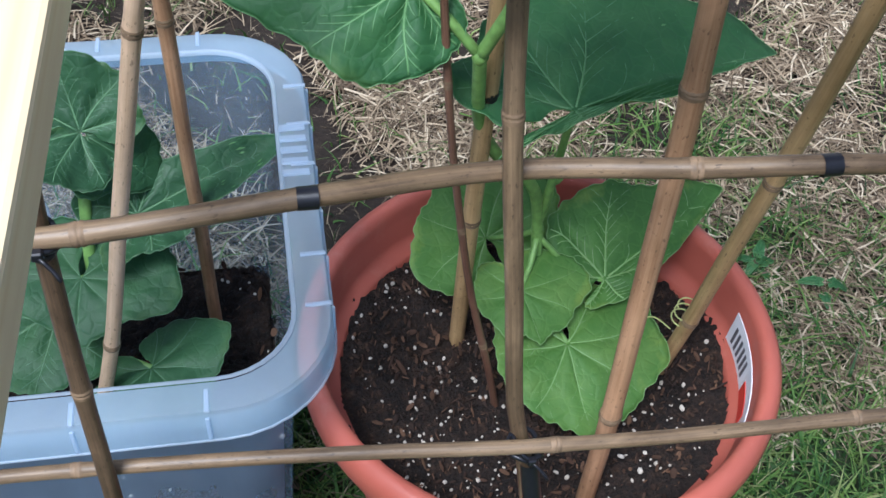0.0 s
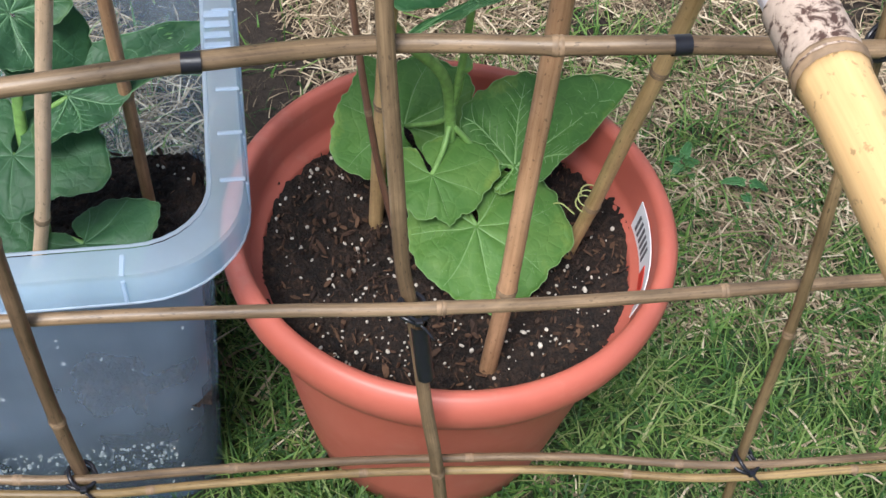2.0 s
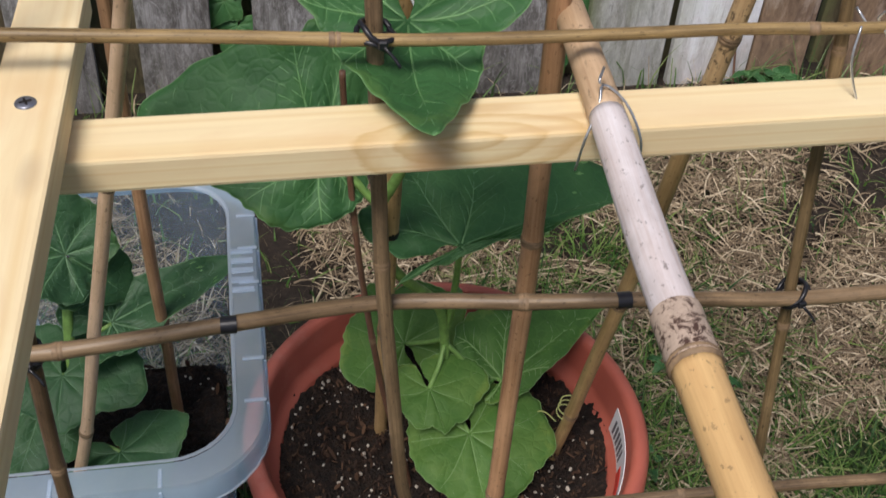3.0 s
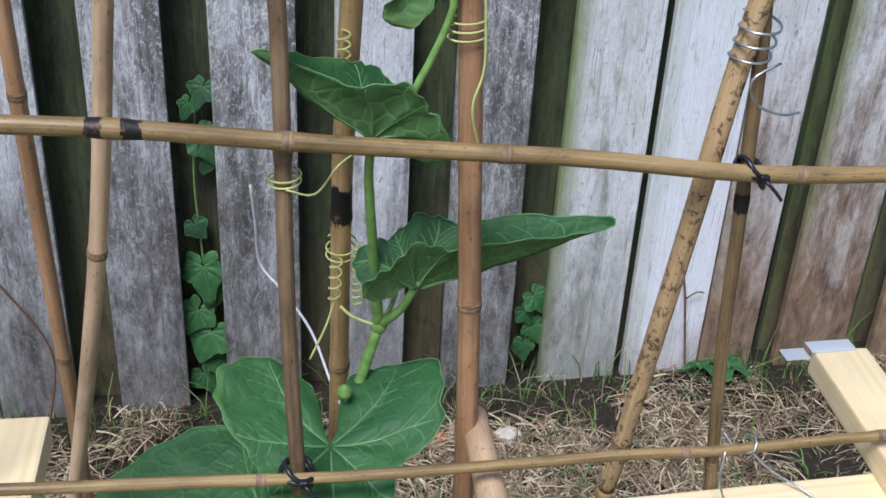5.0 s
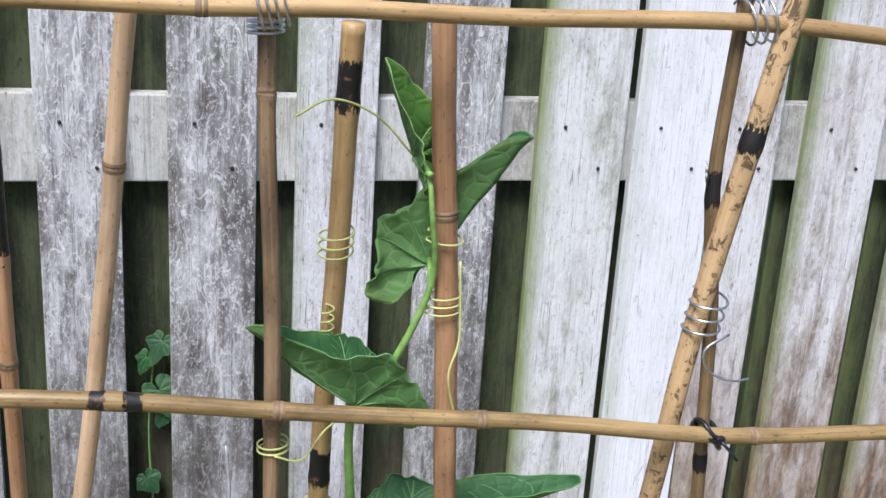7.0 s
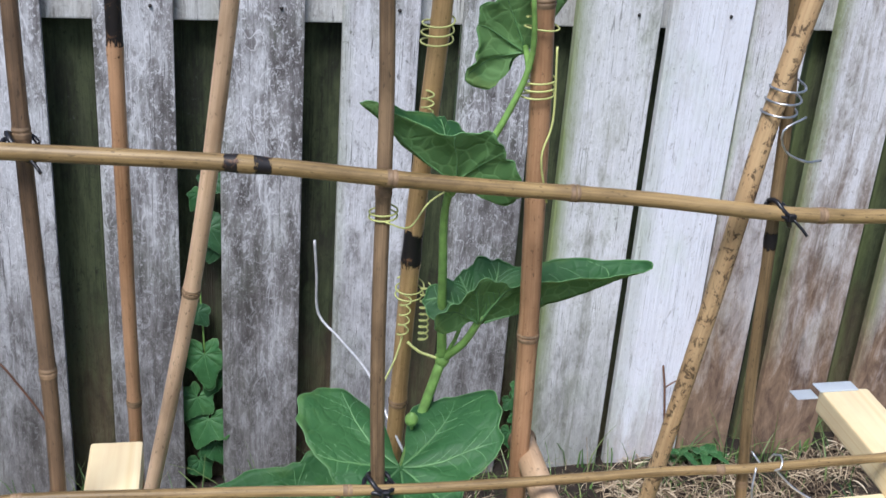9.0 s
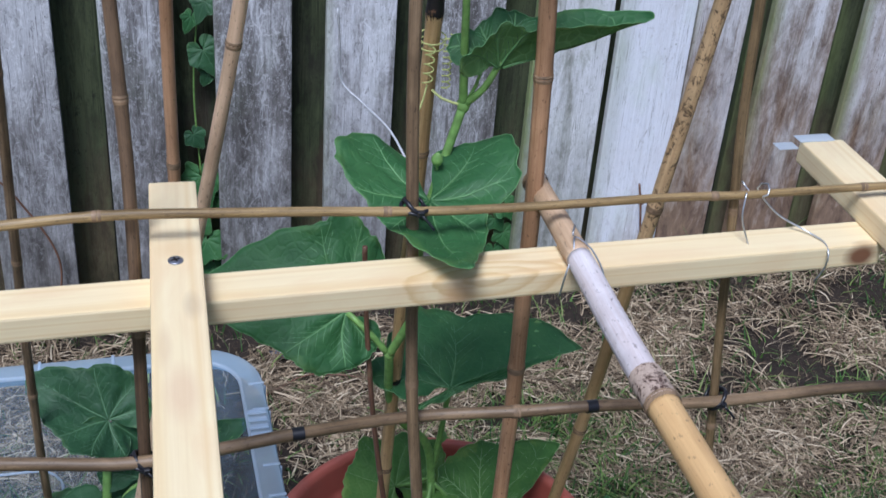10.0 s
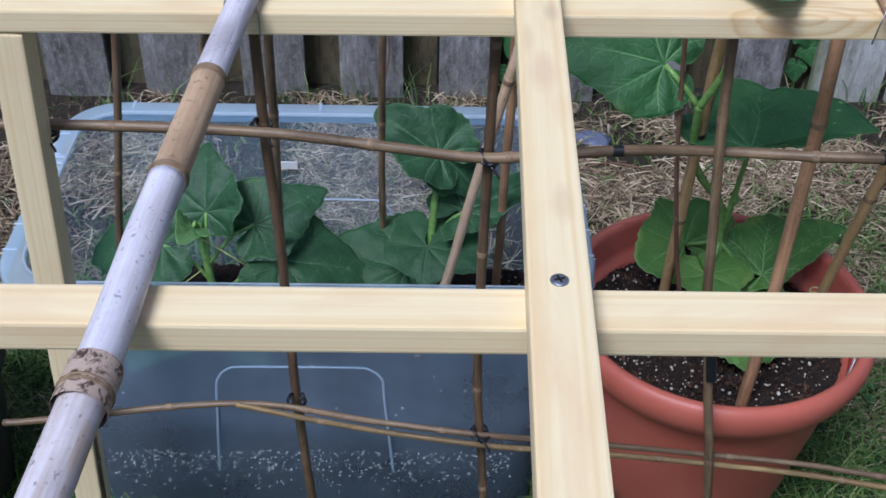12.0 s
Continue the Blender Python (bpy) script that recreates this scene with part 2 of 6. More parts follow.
def fence_wood(name, deep, mid, pale, bias, algae, low, reach=0.42, tint=(0.5, 0.42, 0.4), speck=0.7, splash=((0.11, 0.065, 0.042), (0.28, 0.18, 0.11), (0.40, 0.30, 0.22))):
    """Old fence board, upright along z: broad bleached and bare areas, specks and scratches of old paint, algae on one edge, a stained foot."""
    m, t, p = shade(name, 0.85)
    r = own_random(t)
    c = t.nodes.new("ShaderNodeTexCoord").outputs["Object"]
    off = t.nodes.new("ShaderNodeVectorMath")
    off.operation = "ADD"
    cmb = t.nodes.new("ShaderNodeCombineXYZ")
    t.links.new(calc(t, "MULTIPLY", r, 37.0), cmb.inputs[0])
    t.links.new(calc(t, "MULTIPLY", r, 19.0), cmb.inputs[2])
    t.links.new(c, off.inputs[0])
    t.links.new(cmb.outputs[0], off.inputs[1])

    def at(scale):
        mp = t.nodes.new("ShaderNodeMapping")
        mp.inputs["Scale"].default_value = scale
        t.links.new(off.outputs[0], mp.inputs["Vector"])
        return mp.outputs[0]
    grain = noisy(t, at((150, 150, 5)), 1.0, 5, 0.65, 0.4)
    broad = noisy(t, at((14, 14, 2.8)), 1.0, 6, 0.68, 0.4)
    patch = noisy(t, at((45, 45, 16)), 1.0, 6, 0.72, 0.5)
    dots = noisy(t, at((190, 190, 130)), 1.0, 5, 0.8, 0.5)
    flakes = noisy(t, at((62, 62, 38)), 1.0, 6, 0.78, 0.9)
    cracks = noisy(t, at((75, 75, 1.6)), 1.0, 3, 0.55, 0.3)
    mould = noisy(t, at((110, 110, 80)), 1.0, 4, 0.7)
    pits = noisy(t, at((120, 120, 60)), 1.0, 6, 0.85, 0.5)
    line = noisy(t, at((34, 34, 9)), 1.0, 2, 0.4, 1.0)
    line2 = noisy(t, at((55, 55, 20)), 1.0, 2, 0.4, 0.6)
    tone = calc(t, "ADD", calc(t, "MULTIPLY", broad, 0.46), calc(t, "ADD", calc(t, "MULTIPLY", patch, 0.38), calc(t, "MULTIPLY", grain, 0.22)))
    tone = calc(t, "ADD", tone, calc(t, "ADD", bias - 0.03, calc(t, "MULTIPLY", r, 0.07)))
    col = ramp(t, tone, [(0.43, deep), (0.50, mid), (0.58, pale)])
    stain = noisy(t, at((8, 8, 5)), 1.0, 4, 0.6)
    col = blend(t, ramp(t, stain, [(0.5, (0, 0, 0)), (0.72, (0.45, 0.45, 0.45))]), col, tint)
    col = blend(t, ramp(t, stain, [(0.30, (0.45, 0.45, 0.45)), (0.48, (0, 0, 0))]), col, tuple(q * k for q, k in zip(mid, (0.80, 0.92, 0.70))))
    bright = tuple(min(1.0, q * 1.15 + 0.06) for q in pale)
    col = blend(t, calc(t, "MULTIPLY", ramp(t, dots, [(0.56, (0, 0, 0)), (0.60, (1, 1, 1))]), speck * 0.85), col, bright)
    col = blend(t, calc(t, "MULTIPLY", ramp(t, flakes, [(0.565, (0, 0, 0)), (0.60, (1, 1, 1))]), speck * 0.8), col, bright)
    col = blend(t, calc(t, "MULTIPLY", ramp(t, flakes, [(0.33, (1, 1, 1)), (0.40, (0, 0, 0))]), 0.55), col, tuple(q * 0.8 for q in deep))
    col = blend(t, ramp(t, pits, [(0.36, (0.75, 0.75, 0.75)), (0.44, (0, 0, 0))]), col, deep)
    for ln, wd, am in ((line, 0.012, 1.0), (line2, 0.010, 0.9)):
        d = calc(t, "ABSOLUTE", calc(t, "SUBTRACT", ln, 0.52))
        col = blend(t, calc(t, "MULTIPLY", calc(t, "MULTIPLY", ramp(t, d, [(wd * 0.4, (am, am, am)), (wd, (0, 0, 0))]), ramp(t, broad, [(0.4, (0, 0, 0)), (0.55, (1, 1, 1))])), speck), col, bright)
    col = blend(t, ramp(t, grain, [(0.24, (0.7, 0.7, 0.7)), (0.34, (0, 0, 0))]), col, deep)
    dark = noisy(t, at((60, 60, 22)), 1.0, 5, 0.75, 0.8)
    col = blend(t, ramp(t, dark, [(0.30, (0.8, 0.8, 0.8)), (0.38, (0, 0, 0))]), col, tuple(q * 0.7 for q in deep))
    # long drying cracks, and dots of mould in patches
    split = calc(t, "ABSOLUTE", calc(t, "SUBTRACT", cracks, 0.5))
    col = blend(t, calc(t, "MULTIPLY", ramp(t, split, [(0.004, (0.8, 0.8, 0.8)), (0.012, (0, 0, 0))]), ramp(t, patch, [(0.45, (0, 0, 0)), (0.6, (1, 1, 1))])), col, tuple(q * 0.55 for q in deep))
    col = blend(t, calc(t, "MULTIPLY", ramp(t, mould, [(0.60, (0, 0, 0)), (0.68, (0.75, 0.75, 0.75))]), ramp(t, broad, [(0.36, (1, 1, 1)), (0.5, (0, 0, 0))])), col, (0.10, 0.11, 0.095))
    sep = t.nodes.new("ShaderNodeSeparateXYZ")
    t.links.new(c, sep.inputs[0])
    # algae creeping in from one long edge
    edge = calc(t, "ADD", calc(t, "MULTIPLY", sep.outputs[0], 9.0), calc(t, "MULTIPLY", broad, -0.55))
    col = blend(t, calc(t, "MULTIPLY", ramp(t, calc(t, "ADD", edge, 1.0), [(0.05, (1, 1, 1)), (0.34, (0, 0, 0))]), algae), col, (0.20, 0.25, 0.085))
    # soil splash and damp stain at the foot
    foot = calc(t, "ADD", sep.outputs[2], calc(t, "ADD", calc(t, "MULTIPLY", calc(t, "SUBTRACT", broad, 0.5), 0.9), calc(t, "MULTIPLY", calc(t, "SUBTRACT", patch, 0.5), 0.5)))
    brown = ramp(t, patch, [(0.35, splash[0]), (0.6, splash[1]), (0.75, splash[2])])
    col = blend(t, calc(t, "MULTIPLY", ramp(t, foot, [(reach * 0.25, (1, 1, 1)), (reach, (0, 0, 0))]), low), col, brown)
    t.links.new(col, p.inputs["Base Color"])
    relief(t, p, calc(t, "ADD", grain, calc(t, "MULTIPLY", patch, 0.6)), 0.8, 0.0022)
    return m


damp = ((0.05, 0.045, 0.04), (0.13, 0.12, 0.112), (0.24, 0.23, 0.225))
fence_grey = fence_wood("fence_grey", (0.105, 0.095, 0.095), (0.265, 0.255, 0.26), (0.55, 0.55, 0.57), -0.022, 0.15, 0.75, 0.75, (0.22, 0.205, 0.20), 0.9, damp)
fence_pale = fence_wood("fence_pale", (0.13, 0.12, 0.115), (0.40, 0.39, 0.40), (0.64, 0.64, 0.67), 0.01, 0.5, 0.7, 0.6, (0.33, 0.31, 0.30), 0.6, damp)
fence_white = fence_wood("fence_white", (0.28, 0.28, 0.25), (0.50, 0.50, 0.48), (0.70, 0.70, 0.72), 0.03, 0.95, 0.6, 0.5, (0.46, 0.48, 0.40), 0.35, ((0.08, 0.08, 0.06), (0.22, 0.22, 0.18), (0.36, 0.36, 0.32)))
fence_bright = fence_wood("fence_bright", (0.58, 0.57, 0.58), (0.70, 0.70, 0.74), (0.79, 0.80, 0.86), 0.045, 0.3, 0.4, 0.25, (0.7, 0.67, 0.69), 0.12)
fence_brown = fence_wood("fence_brown", (0.21, 0.18, 0.165), (0.47, 0.45, 0.44), (0.70, 0.69, 0.72), 0.025, 0.9, 0.97, 0.72, (0.47, 0.42, 0.39), 0.35)
fence_rail = fence_wood("fence_rail", (0.22, 0.21, 0.195), (0.40, 0.39, 0.375), (0.56, 0.56, 0.55), 0.02, 0.0, 0.0, 0.4, (0.38, 0.37, 0.30), 0.35)
# back boards kept near-black olive: shade between the front boards is in the colour
fence_back_shaded = fence_wood("fence_back_shaded", (0.016, 0.020, 0.010), (0.040, 0.050, 0.022), (0.075, 0.092, 0.042), 0.0, 0.5, 0.3, 0.4, (0.06, 0.055, 0.04), 0.0)


def terracotta_plastic():
    m, t, p = shade("terracotta_plastic", 0.42)
    n = noisy(t, coords(t), 9, 4)
    f = noisy(t, coords(t, (1, 1, 0.25)), 220, 3)
    col = ramp(t, n, [(0.3, (0.45, 0.110, 0.072)), (0.7, (0.52, 0.138, 0.094))])
    dust = noisy(t, coords(t), 34, 6, 0.7)
    col = blend(t, ramp(t, dust, [(0.55, (0, 0, 0)), (0.8, (0.28, 0.28, 0.28))]), col, (0.6, 0.32, 0.24))
    t.links.new(col, p.inputs["Base Color"])
    t.links.new(calc(t, "ADD", 0.34, calc(t, "MULTIPLY", dust, 0.25)), p.inputs["Roughness"])
    relief(t, p, f, 0.12, 0.0004)
    return m


pot_plastic = terracotta_plastic()


def clear_plastic(name, col, alpha, rough, haze=0.08):
    """Milky polypropylene: partly clear, partly scattering."""
    m, t, p = shade(name, rough)
    n = noisy(t, coords(t), 5, 3)
    sc = noisy(t, coords(t, (30, 30, 4)), 1.0, 5, 0.7)
    t.links.new(ramp(t, n, [(0.3, tuple(c * 0.93 for c in col)), (0.7, col)]), p.inputs["Base Color"])
    p.inputs["IOR"].default_value = 1.45
    a = calc(t, "ADD", alpha - 0.04, calc(t, "ADD", calc(t, "MULTIPLY", sc, 0.08), calc(t, "MULTIPLY", calc(t, "SUBTRACT", n, 0.5), haze)))
    tl = t.nodes.new("ShaderNodeBsdfTranslucent")
    tl.inputs["Color"].default_value = (*col, 1)
    mx = t.nodes.new("ShaderNodeMixShader")
    mx.inputs[0].default_value = 0.45
    t.links.new(p.outputs[0], mx.inputs[1])
    t.links.new(tl.outputs[0], mx.inputs[2])
    tr = t.nodes.new("ShaderNodeBsdfTransparent")
    tr.inputs["Color"].default_value = (0.86, 0.94, 1.0, 1)
    fin = t.nodes.new("ShaderNodeMixShader")
    t.links.new(a, fin.inputs[0])
    t.links.new(tr.outputs[0], fin.inputs[1])
    t.links.new(mx.outputs[0], fin.inputs[2])
    t.links.new(fin.outputs[0], t.nodes["Material Output"].inputs["Surface"])
    relief(t, p, sc, 0.08, 0.0005)
    return m


box_wall = clear_plastic("box_wall_plastic", (0.55, 0.76, 1.0), 0.23, 0.18, 0.15)
box_front = clear_plastic("box_front_plastic", (0.57, 0.73, 0.96), 0.35, 0.16, 0.6)
box_rim = clear_plastic("box_rim_plastic", (0.74, 0.88, 1.0), 0.50, 0.12, 0.25)
box_rib = clear_plastic("box_rib_plastic", (0.80, 0.88, 0.98), 0.55, 0.3)


def earth(name, a, b, c, scale=60.0):
    m, t, p = shade(name, 0.95)
    n = noisy(t, coords(t), scale, 7, 0.7)
    k = noisy(t, coords(t), scale * 0.18, 3)
    v = t.nodes.new("ShaderNodeTexVoronoi")
    v.inputs["Scale"].default_value = scale * 3
    t.links.new(coords(t), v.inputs["Vector"])
    col = ramp(t, n, [(0.32, a), (0.55, b), (0.75, c)])
    col = blend(t, ramp(t, k, [(0.35, (0.5, 0.5, 0.5)), (0.65, (0, 0, 0))]), col, a)
    t.links.new(col, p.inputs["Base Color"])
    relief(t, p, calc(t, "ADD", n, calc(t, "MULTIPLY", v.outputs["Distance"], 0.6)), 1.0, 0.006)
    return m


soil_mat = earth("potting_soil", (0.007, 0.0042, 0.003), (0.030, 0.016, 0.0095), (0.115, 0.060, 0.033), 95)
perlite_mat = plain("perlite", (0.56, 0.5, 0.42), 0.8, 200, 0.2, 0.3)


def island_mat(name, stops, rough=0.7, glow=0.25):
    """Thin plant matter in one mesh: the colour changes from piece to piece; some light passes through."""
    m, t, p = shade(name, rough)
    g = t.nodes.new("ShaderNodeNewGeometry").outputs["Random Per Island"]
    n = noisy(t, coords(t), 5, 3)
    f = calc(t, "ADD", calc(t, "MULTIPLY", g, 0.75), calc(t, "MULTIPLY", n, 0.3))
    col = ramp(t, f, stops)
    t.links.new(col, p.inputs["Base Color"])
    tl = t.nodes.new("ShaderNodeBsdfTranslucent")
    t.links.new(col, tl.inputs["Color"])
    mx = t.nodes.new("ShaderNodeMixShader")
    mx.inputs[0].default_value = glow
    t.links.new(p.outputs[0], mx.inputs[1])
    t.links.new(tl.outputs[0], mx.inputs[2])
    t.links.new(mx.outputs[0], t.nodes["Material Output"].inputs["Surface"])
    return m


bark_mat = island_mat("bark_chip", [(0.1, (0.018, 0.010, 0.007)), (0.5, (0.060, 0.030, 0.017)), (0.85, (0.13, 0.068, 0.036)), (0.98, (0.24, 0.14, 0.08))], 0.9, 0.0)
grass_green = island_mat("grass_green", [(0.1, (0.010, 0.036, 0.008)), (0.36, (0.042, 0.115, 0.020)), (0.62, (0.115, 0.225, 0.042)), (0.84, (0.22, 0.30, 0.08)), (0.98, (0.44, 0.41, 0.22))], 0.6)
grass_straw = island_mat("grass_straw", [(0.1, (0.06, 0.038, 0.023)), (0.4, (0.20, 0.145, 0.090)), (0.7, (0.43, 0.335, 0.22)), (0.98, (0.72, 0.62, 0.46))], 0.75, 0.15)
weed_green = island_mat("weed_green", [(0.1, (0.05, 0.1, 0.03)), (0.5, (0.1, 0.18, 0.05)), (0.9, (0.2, 0.26, 0.09))], 0.5)


def ground_material():
    m, t, p = shade("garden_ground", 0.95)
    big = noisy(t, coords(t), 2.6, 4)
    fine = noisy(t, coords(t), 90, 7, 0.75)
    fibre = noisy(t, coords(t, (1, 1, 1)), 260, 4, 0.7, 1.2)
    bare = ramp(t, fine, [(0.3, (0.02, 0.013, 0.009)), (0.6, (0.055, 0.037, 0.025)), (0.8, (0.13, 0.095, 0.065))])
    turf = ramp(t, fibre, [(0.3, (0.014, 0.03, 0.008)), (0.6, (0.05, 0.085, 0.024)), (0.8, (0.16, 0.16, 0.075))])
    sep = t.nodes.new("ShaderNodeSeparateXYZ")
    t.links.new(coords(t), sep.inputs[0])
    worn = ramp(t, calc(t, "ADD", calc(t, "ABSOLUTE", calc(t, "SUBTRACT", sep.outputs[1], 0.75)), calc(t, "MULTIPLY", big, 0.3)), [(0.45, (0, 0, 0)), (0.75, (1, 1, 1))])
    col = blend(t, calc(t, "MULTIPLY", worn, ramp(t, big, [(0.36, (0, 0, 0)), (0.52, (0.9, 0.9, 0.9))])), bare, turf)
    t.links.new(col, p.inputs["Base Color"])
    relief(t, p, calc(t, "ADD", fine, fibre), 1.0, 0.01)
    return m


ground_mat = ground_material()


def leaf_mat(name, low, mid, high, spec=0.6, glow=0.34, net=0.10):
    """Large hairy leaf: fine net of cells, soft blotches; some light passes through."""
    m, t, p = shade(name, spec)
    r = own_random(t)
    c = coords(t)
    blotch = noisy(t, c, 26, 4, 0.6)
    v = t.nodes.new("ShaderNodeTexVoronoi")
    v.feature = "DISTANCE_TO_EDGE"
    v.inputs["Scale"].default_value = 150
    t.links.new(c, v.inputs["Vector"])
    v2 = t.nodes.new("ShaderNodeTexVoronoi")
    v2.feature = "DISTANCE_TO_EDGE"
    v2.inputs["Scale"].default_value = 78
    wob = t.nodes.new("ShaderNodeVectorMath")
    wob.operation = "ADD"
    nn = t.nodes.new("ShaderNodeTexNoise")
    nn.inputs["Scale"].default_value = 30
    t.links.new(c, nn.inputs["Vector"])
    sc = t.nodes.new("ShaderNodeVectorMath")
    sc.operation = "SCALE"
    sc.inputs["Scale"].default_value = 0.02
    t.links.new(nn.outputs["Color"], sc.inputs[0])
    t.links.new(c, wob.inputs[0])
    t.links.new(sc.outputs[0], wob.inputs[1])
    t.links.new(wob.outputs[0], v2.inputs["Vector"])
    f = calc(t, "ADD", calc(t, "MULTIPLY", blotch, 0.75), calc(t, "MULTIPLY", r, 0.22))
    col = ramp(t, f, [(0.25, low), (0.5, mid), (0.8, high)])
    # yellowing that creeps in from the margin in places
    sep = t.nodes.new("ShaderNodeSeparateXYZ")
    t.links.new(coords(t, (1, 1, 1), "UV"), sep.inputs[0])
    worn = calc(t, "ADD", sep.outputs[1], calc(t, "MULTIPLY", calc(t, "SUBTRACT", noisy(t, c, 16, 5, 0.65), 0.62), 1.5))
    col = blend(t, ramp(t, worn, [(0.82, (0, 0, 0)), (1.05, (0.6, 0.6, 0.6))]), col, tuple(min(1, q * k) for q, k in zip(high, (1.55, 1.2, 1.0))))
    col = blend(t, ramp(t, v2.outputs["Distance"], [(0.0, (net, net, net)), (0.07, (0, 0, 0))]), col, tuple(q * 1.5 + 0.02 for q in high))
    t.links.new(col, p.inputs["Base Color"])
    h = calc(t, "ADD", ramp(t, v2.outputs["Distance"], [(0.0, (0, 0, 0)), (0.16, (1, 1, 1))]), calc(t, "MULTIPLY", ramp(t, v.outputs["Distance"], [(0.0, (0, 0, 0)), (0.2, (1, 1, 1))]), 0.3))
    relief(t, p, h, 0.28, 0.0014)
    tl = t.nodes.new("ShaderNodeBsdfTranslucent")
    t.links.new(blend(t, 0.5, col, (0.2, 0.34, 0.04)), tl.inputs["Color"])
    mx = t.nodes.new("ShaderNodeMixShader")
    mx.inputs[0].default_value = glow
    t.links.new(p.outputs[0], mx.inputs[1])
    t.links.new(tl.outputs[0], mx.inputs[2])
    t.links.new(mx.outputs[0], t.nodes["Material Output"].inputs["Surface"])
    return m


leaf_light = leaf_mat("leaf_light", (0.060, 0.165, 0.030), (0.105, 0.25, 0.045), (0.20, 0.35, 0.075))
leaf_dark = leaf_mat("leaf_dark", (0.026, 0.082, 0.036), (0.044, 0.128, 0.052), (0.078, 0.180, 0.072), 0.55)
leaf_under = leaf_mat("leaf_under", (0.15, 0.33, 0.11), (0.20, 0.40, 0.14), (0.28, 0.50, 0.19), 0.6, 0.5, 0.4)
leaf_mid = leaf_mat("leaf_mid", (0.027, 0.108, 0.036), (0.048, 0.160, 0.050), (0.088, 0.225, 0.073))
vein_dark = plain("leaf_vein_dark", (0.11, 0.22, 0.10), 0.5, 90, 0.2)
vein_mid = plain("leaf_vein_mid", (0.13, 0.28, 0.10), 0.5, 90, 0.2)
vein_mat = plain("leaf_vein", (0.24, 0.40, 0.13), 0.5, 90, 0.2)
stem_mat = plain("vine_stem", (0.2, 0.36, 0.09), 0.45, 120, 0.3, 0.2)
tendril_mat = plain("tendril", (0.52, 0.55, 0.2), 0.5, 120, 0.2)
petal_mat = plain("dry_petal", (0.62, 0.5, 0.38), 0.8, 60, 0.3)
stone_mat = plain("pale_stone", (0.58, 0.52, 0.45), 0.85, 30, 0.35, 0.6)
brick_mat = plain("broken_brick", (0.42, 0.13, 0.065), 0.9, 60, 0.4, 0.6)
paper_mat = plain("label_paper", (0.75, 0.75, 0.76), 0.5, 40, 0.06)
ink_mat = plain("label_ink", (0.1, 0.1, 0.11), 0.5, 40, 0.1)
red_mat = plain("label_red", (0.65, 0.05, 0.03), 0.5, 40, 0.1)
tape_mat = clear_plastic("tape_plastic", (0.85, 0.89, 0.95), 0.7, 0.3)
scrap_mat = plain("blue_scrap", (0.12, 0.14, 0.22), 0.5, 60, 0.3)

# ---- kit ----
def part(name, bm, material, parent, label="", smooth=True, extra=(), crease=0.0):
    """Links a bmesh as one mesh object under a thing or a part. crease: edges bent more than this stay sharp."""
    me = bpy.data.meshes.new(name)
    bm.to_mesh(me)
    bm.free()
    me.materials.append(material)
    for m in extra:
        me.materials.append(m)
    if smooth:
        me.polygons.foreach_set("use_smooth", [True] * len(me.polygons))
    if crease:
        me.set_sharp_from_angle(angle=radians(crease))
    ob = new(name, me)
    if parent is not None:
        ob.parent = parent
        ob.matrix_parent_inverse = parent.matrix_world.inverted()
    if label:
        ob["label"] = label
    return ob


def thing(name, place, label, category, group="", kind=""):
    e = new(name)
    e.empty_display_size = 0.05
    e.location = place
    bpy.context.view_layer.update()
    return tagged(e, label, category, group, kind)


def spline(pts, step=0.012):
    """A smooth line through the given points."""
    p = [Vector(q) for q in pts]
    if len(p) == 2:
        n = max(2, int((p[1] - p[0]).length / step))
        return [p[0].lerp(p[1], i / n) for i in range(n + 1)]
    e = [p[0] * 2 - p[1], *p, p[-1] * 2 - p[-2]]
    out = []
    for i in range(1, len(e) - 2):
        a, b, c, d = e[i - 1:i + 3]
        n = max(2, int((c - b).length / step))
        for k in range(n):
            s = k / n
            out.append(0.5 * (2 * b + (c - a) * s + (2 * a - 5 * b + 4 * c - d) * s * s + (3 * b - a - 3 * c + d) * s ** 3))
    out.append(p[-1])
    return out


def tube(bm, line, radius, sides=10, cap=True, u0=0.0):
    """Skins a line; radius is a number or a function of the distance along it. UV: round, along."""
    uv = bm.loops.layers.uv.verify()
    rings, dist, along = [], 0.0, []
    t0 = (line[1] - line[0]).normalized()
    up = t0.orthogonal().normalized()
    for i, q in enumerate(line):
        tan = (line[min(i + 1, len(line) - 1)] - line[max(i - 1, 0)]).normalized()
        up = (up - tan * up.dot(tan)).normalized()
        side = tan.cross(up)
        if i:
            dist += (q - line[i - 1]).length
        along.append(dist)
        r = radius(dist) if callable(radius) else radius
        rings.append([bm.verts.new(q + (up * math.cos(2 * math.pi * k / sides) + side * math.sin(2 * math.pi * k / sides)) * r) for k in range(sides)])
    for i in range(len(rings) - 1):
        for k in range(sides):
            k2 = (k + 1) % sides
            f = bm.faces.new((rings[i][k], rings[i][k2], rings[i + 1][k2], rings[i + 1][k]))
            for lp, (uu, vv) in zip(f.loops, ((k, along[i]), (k + 1, along[i]), (k + 1, along[i + 1]), (k, along[i + 1]))):
                lp[uv].uv = (uu / sides, vv + u0)
    if cap:
        bm.faces.new(list(reversed(rings[0])))
        bm.faces.new(rings[-1])
    return along[-1]


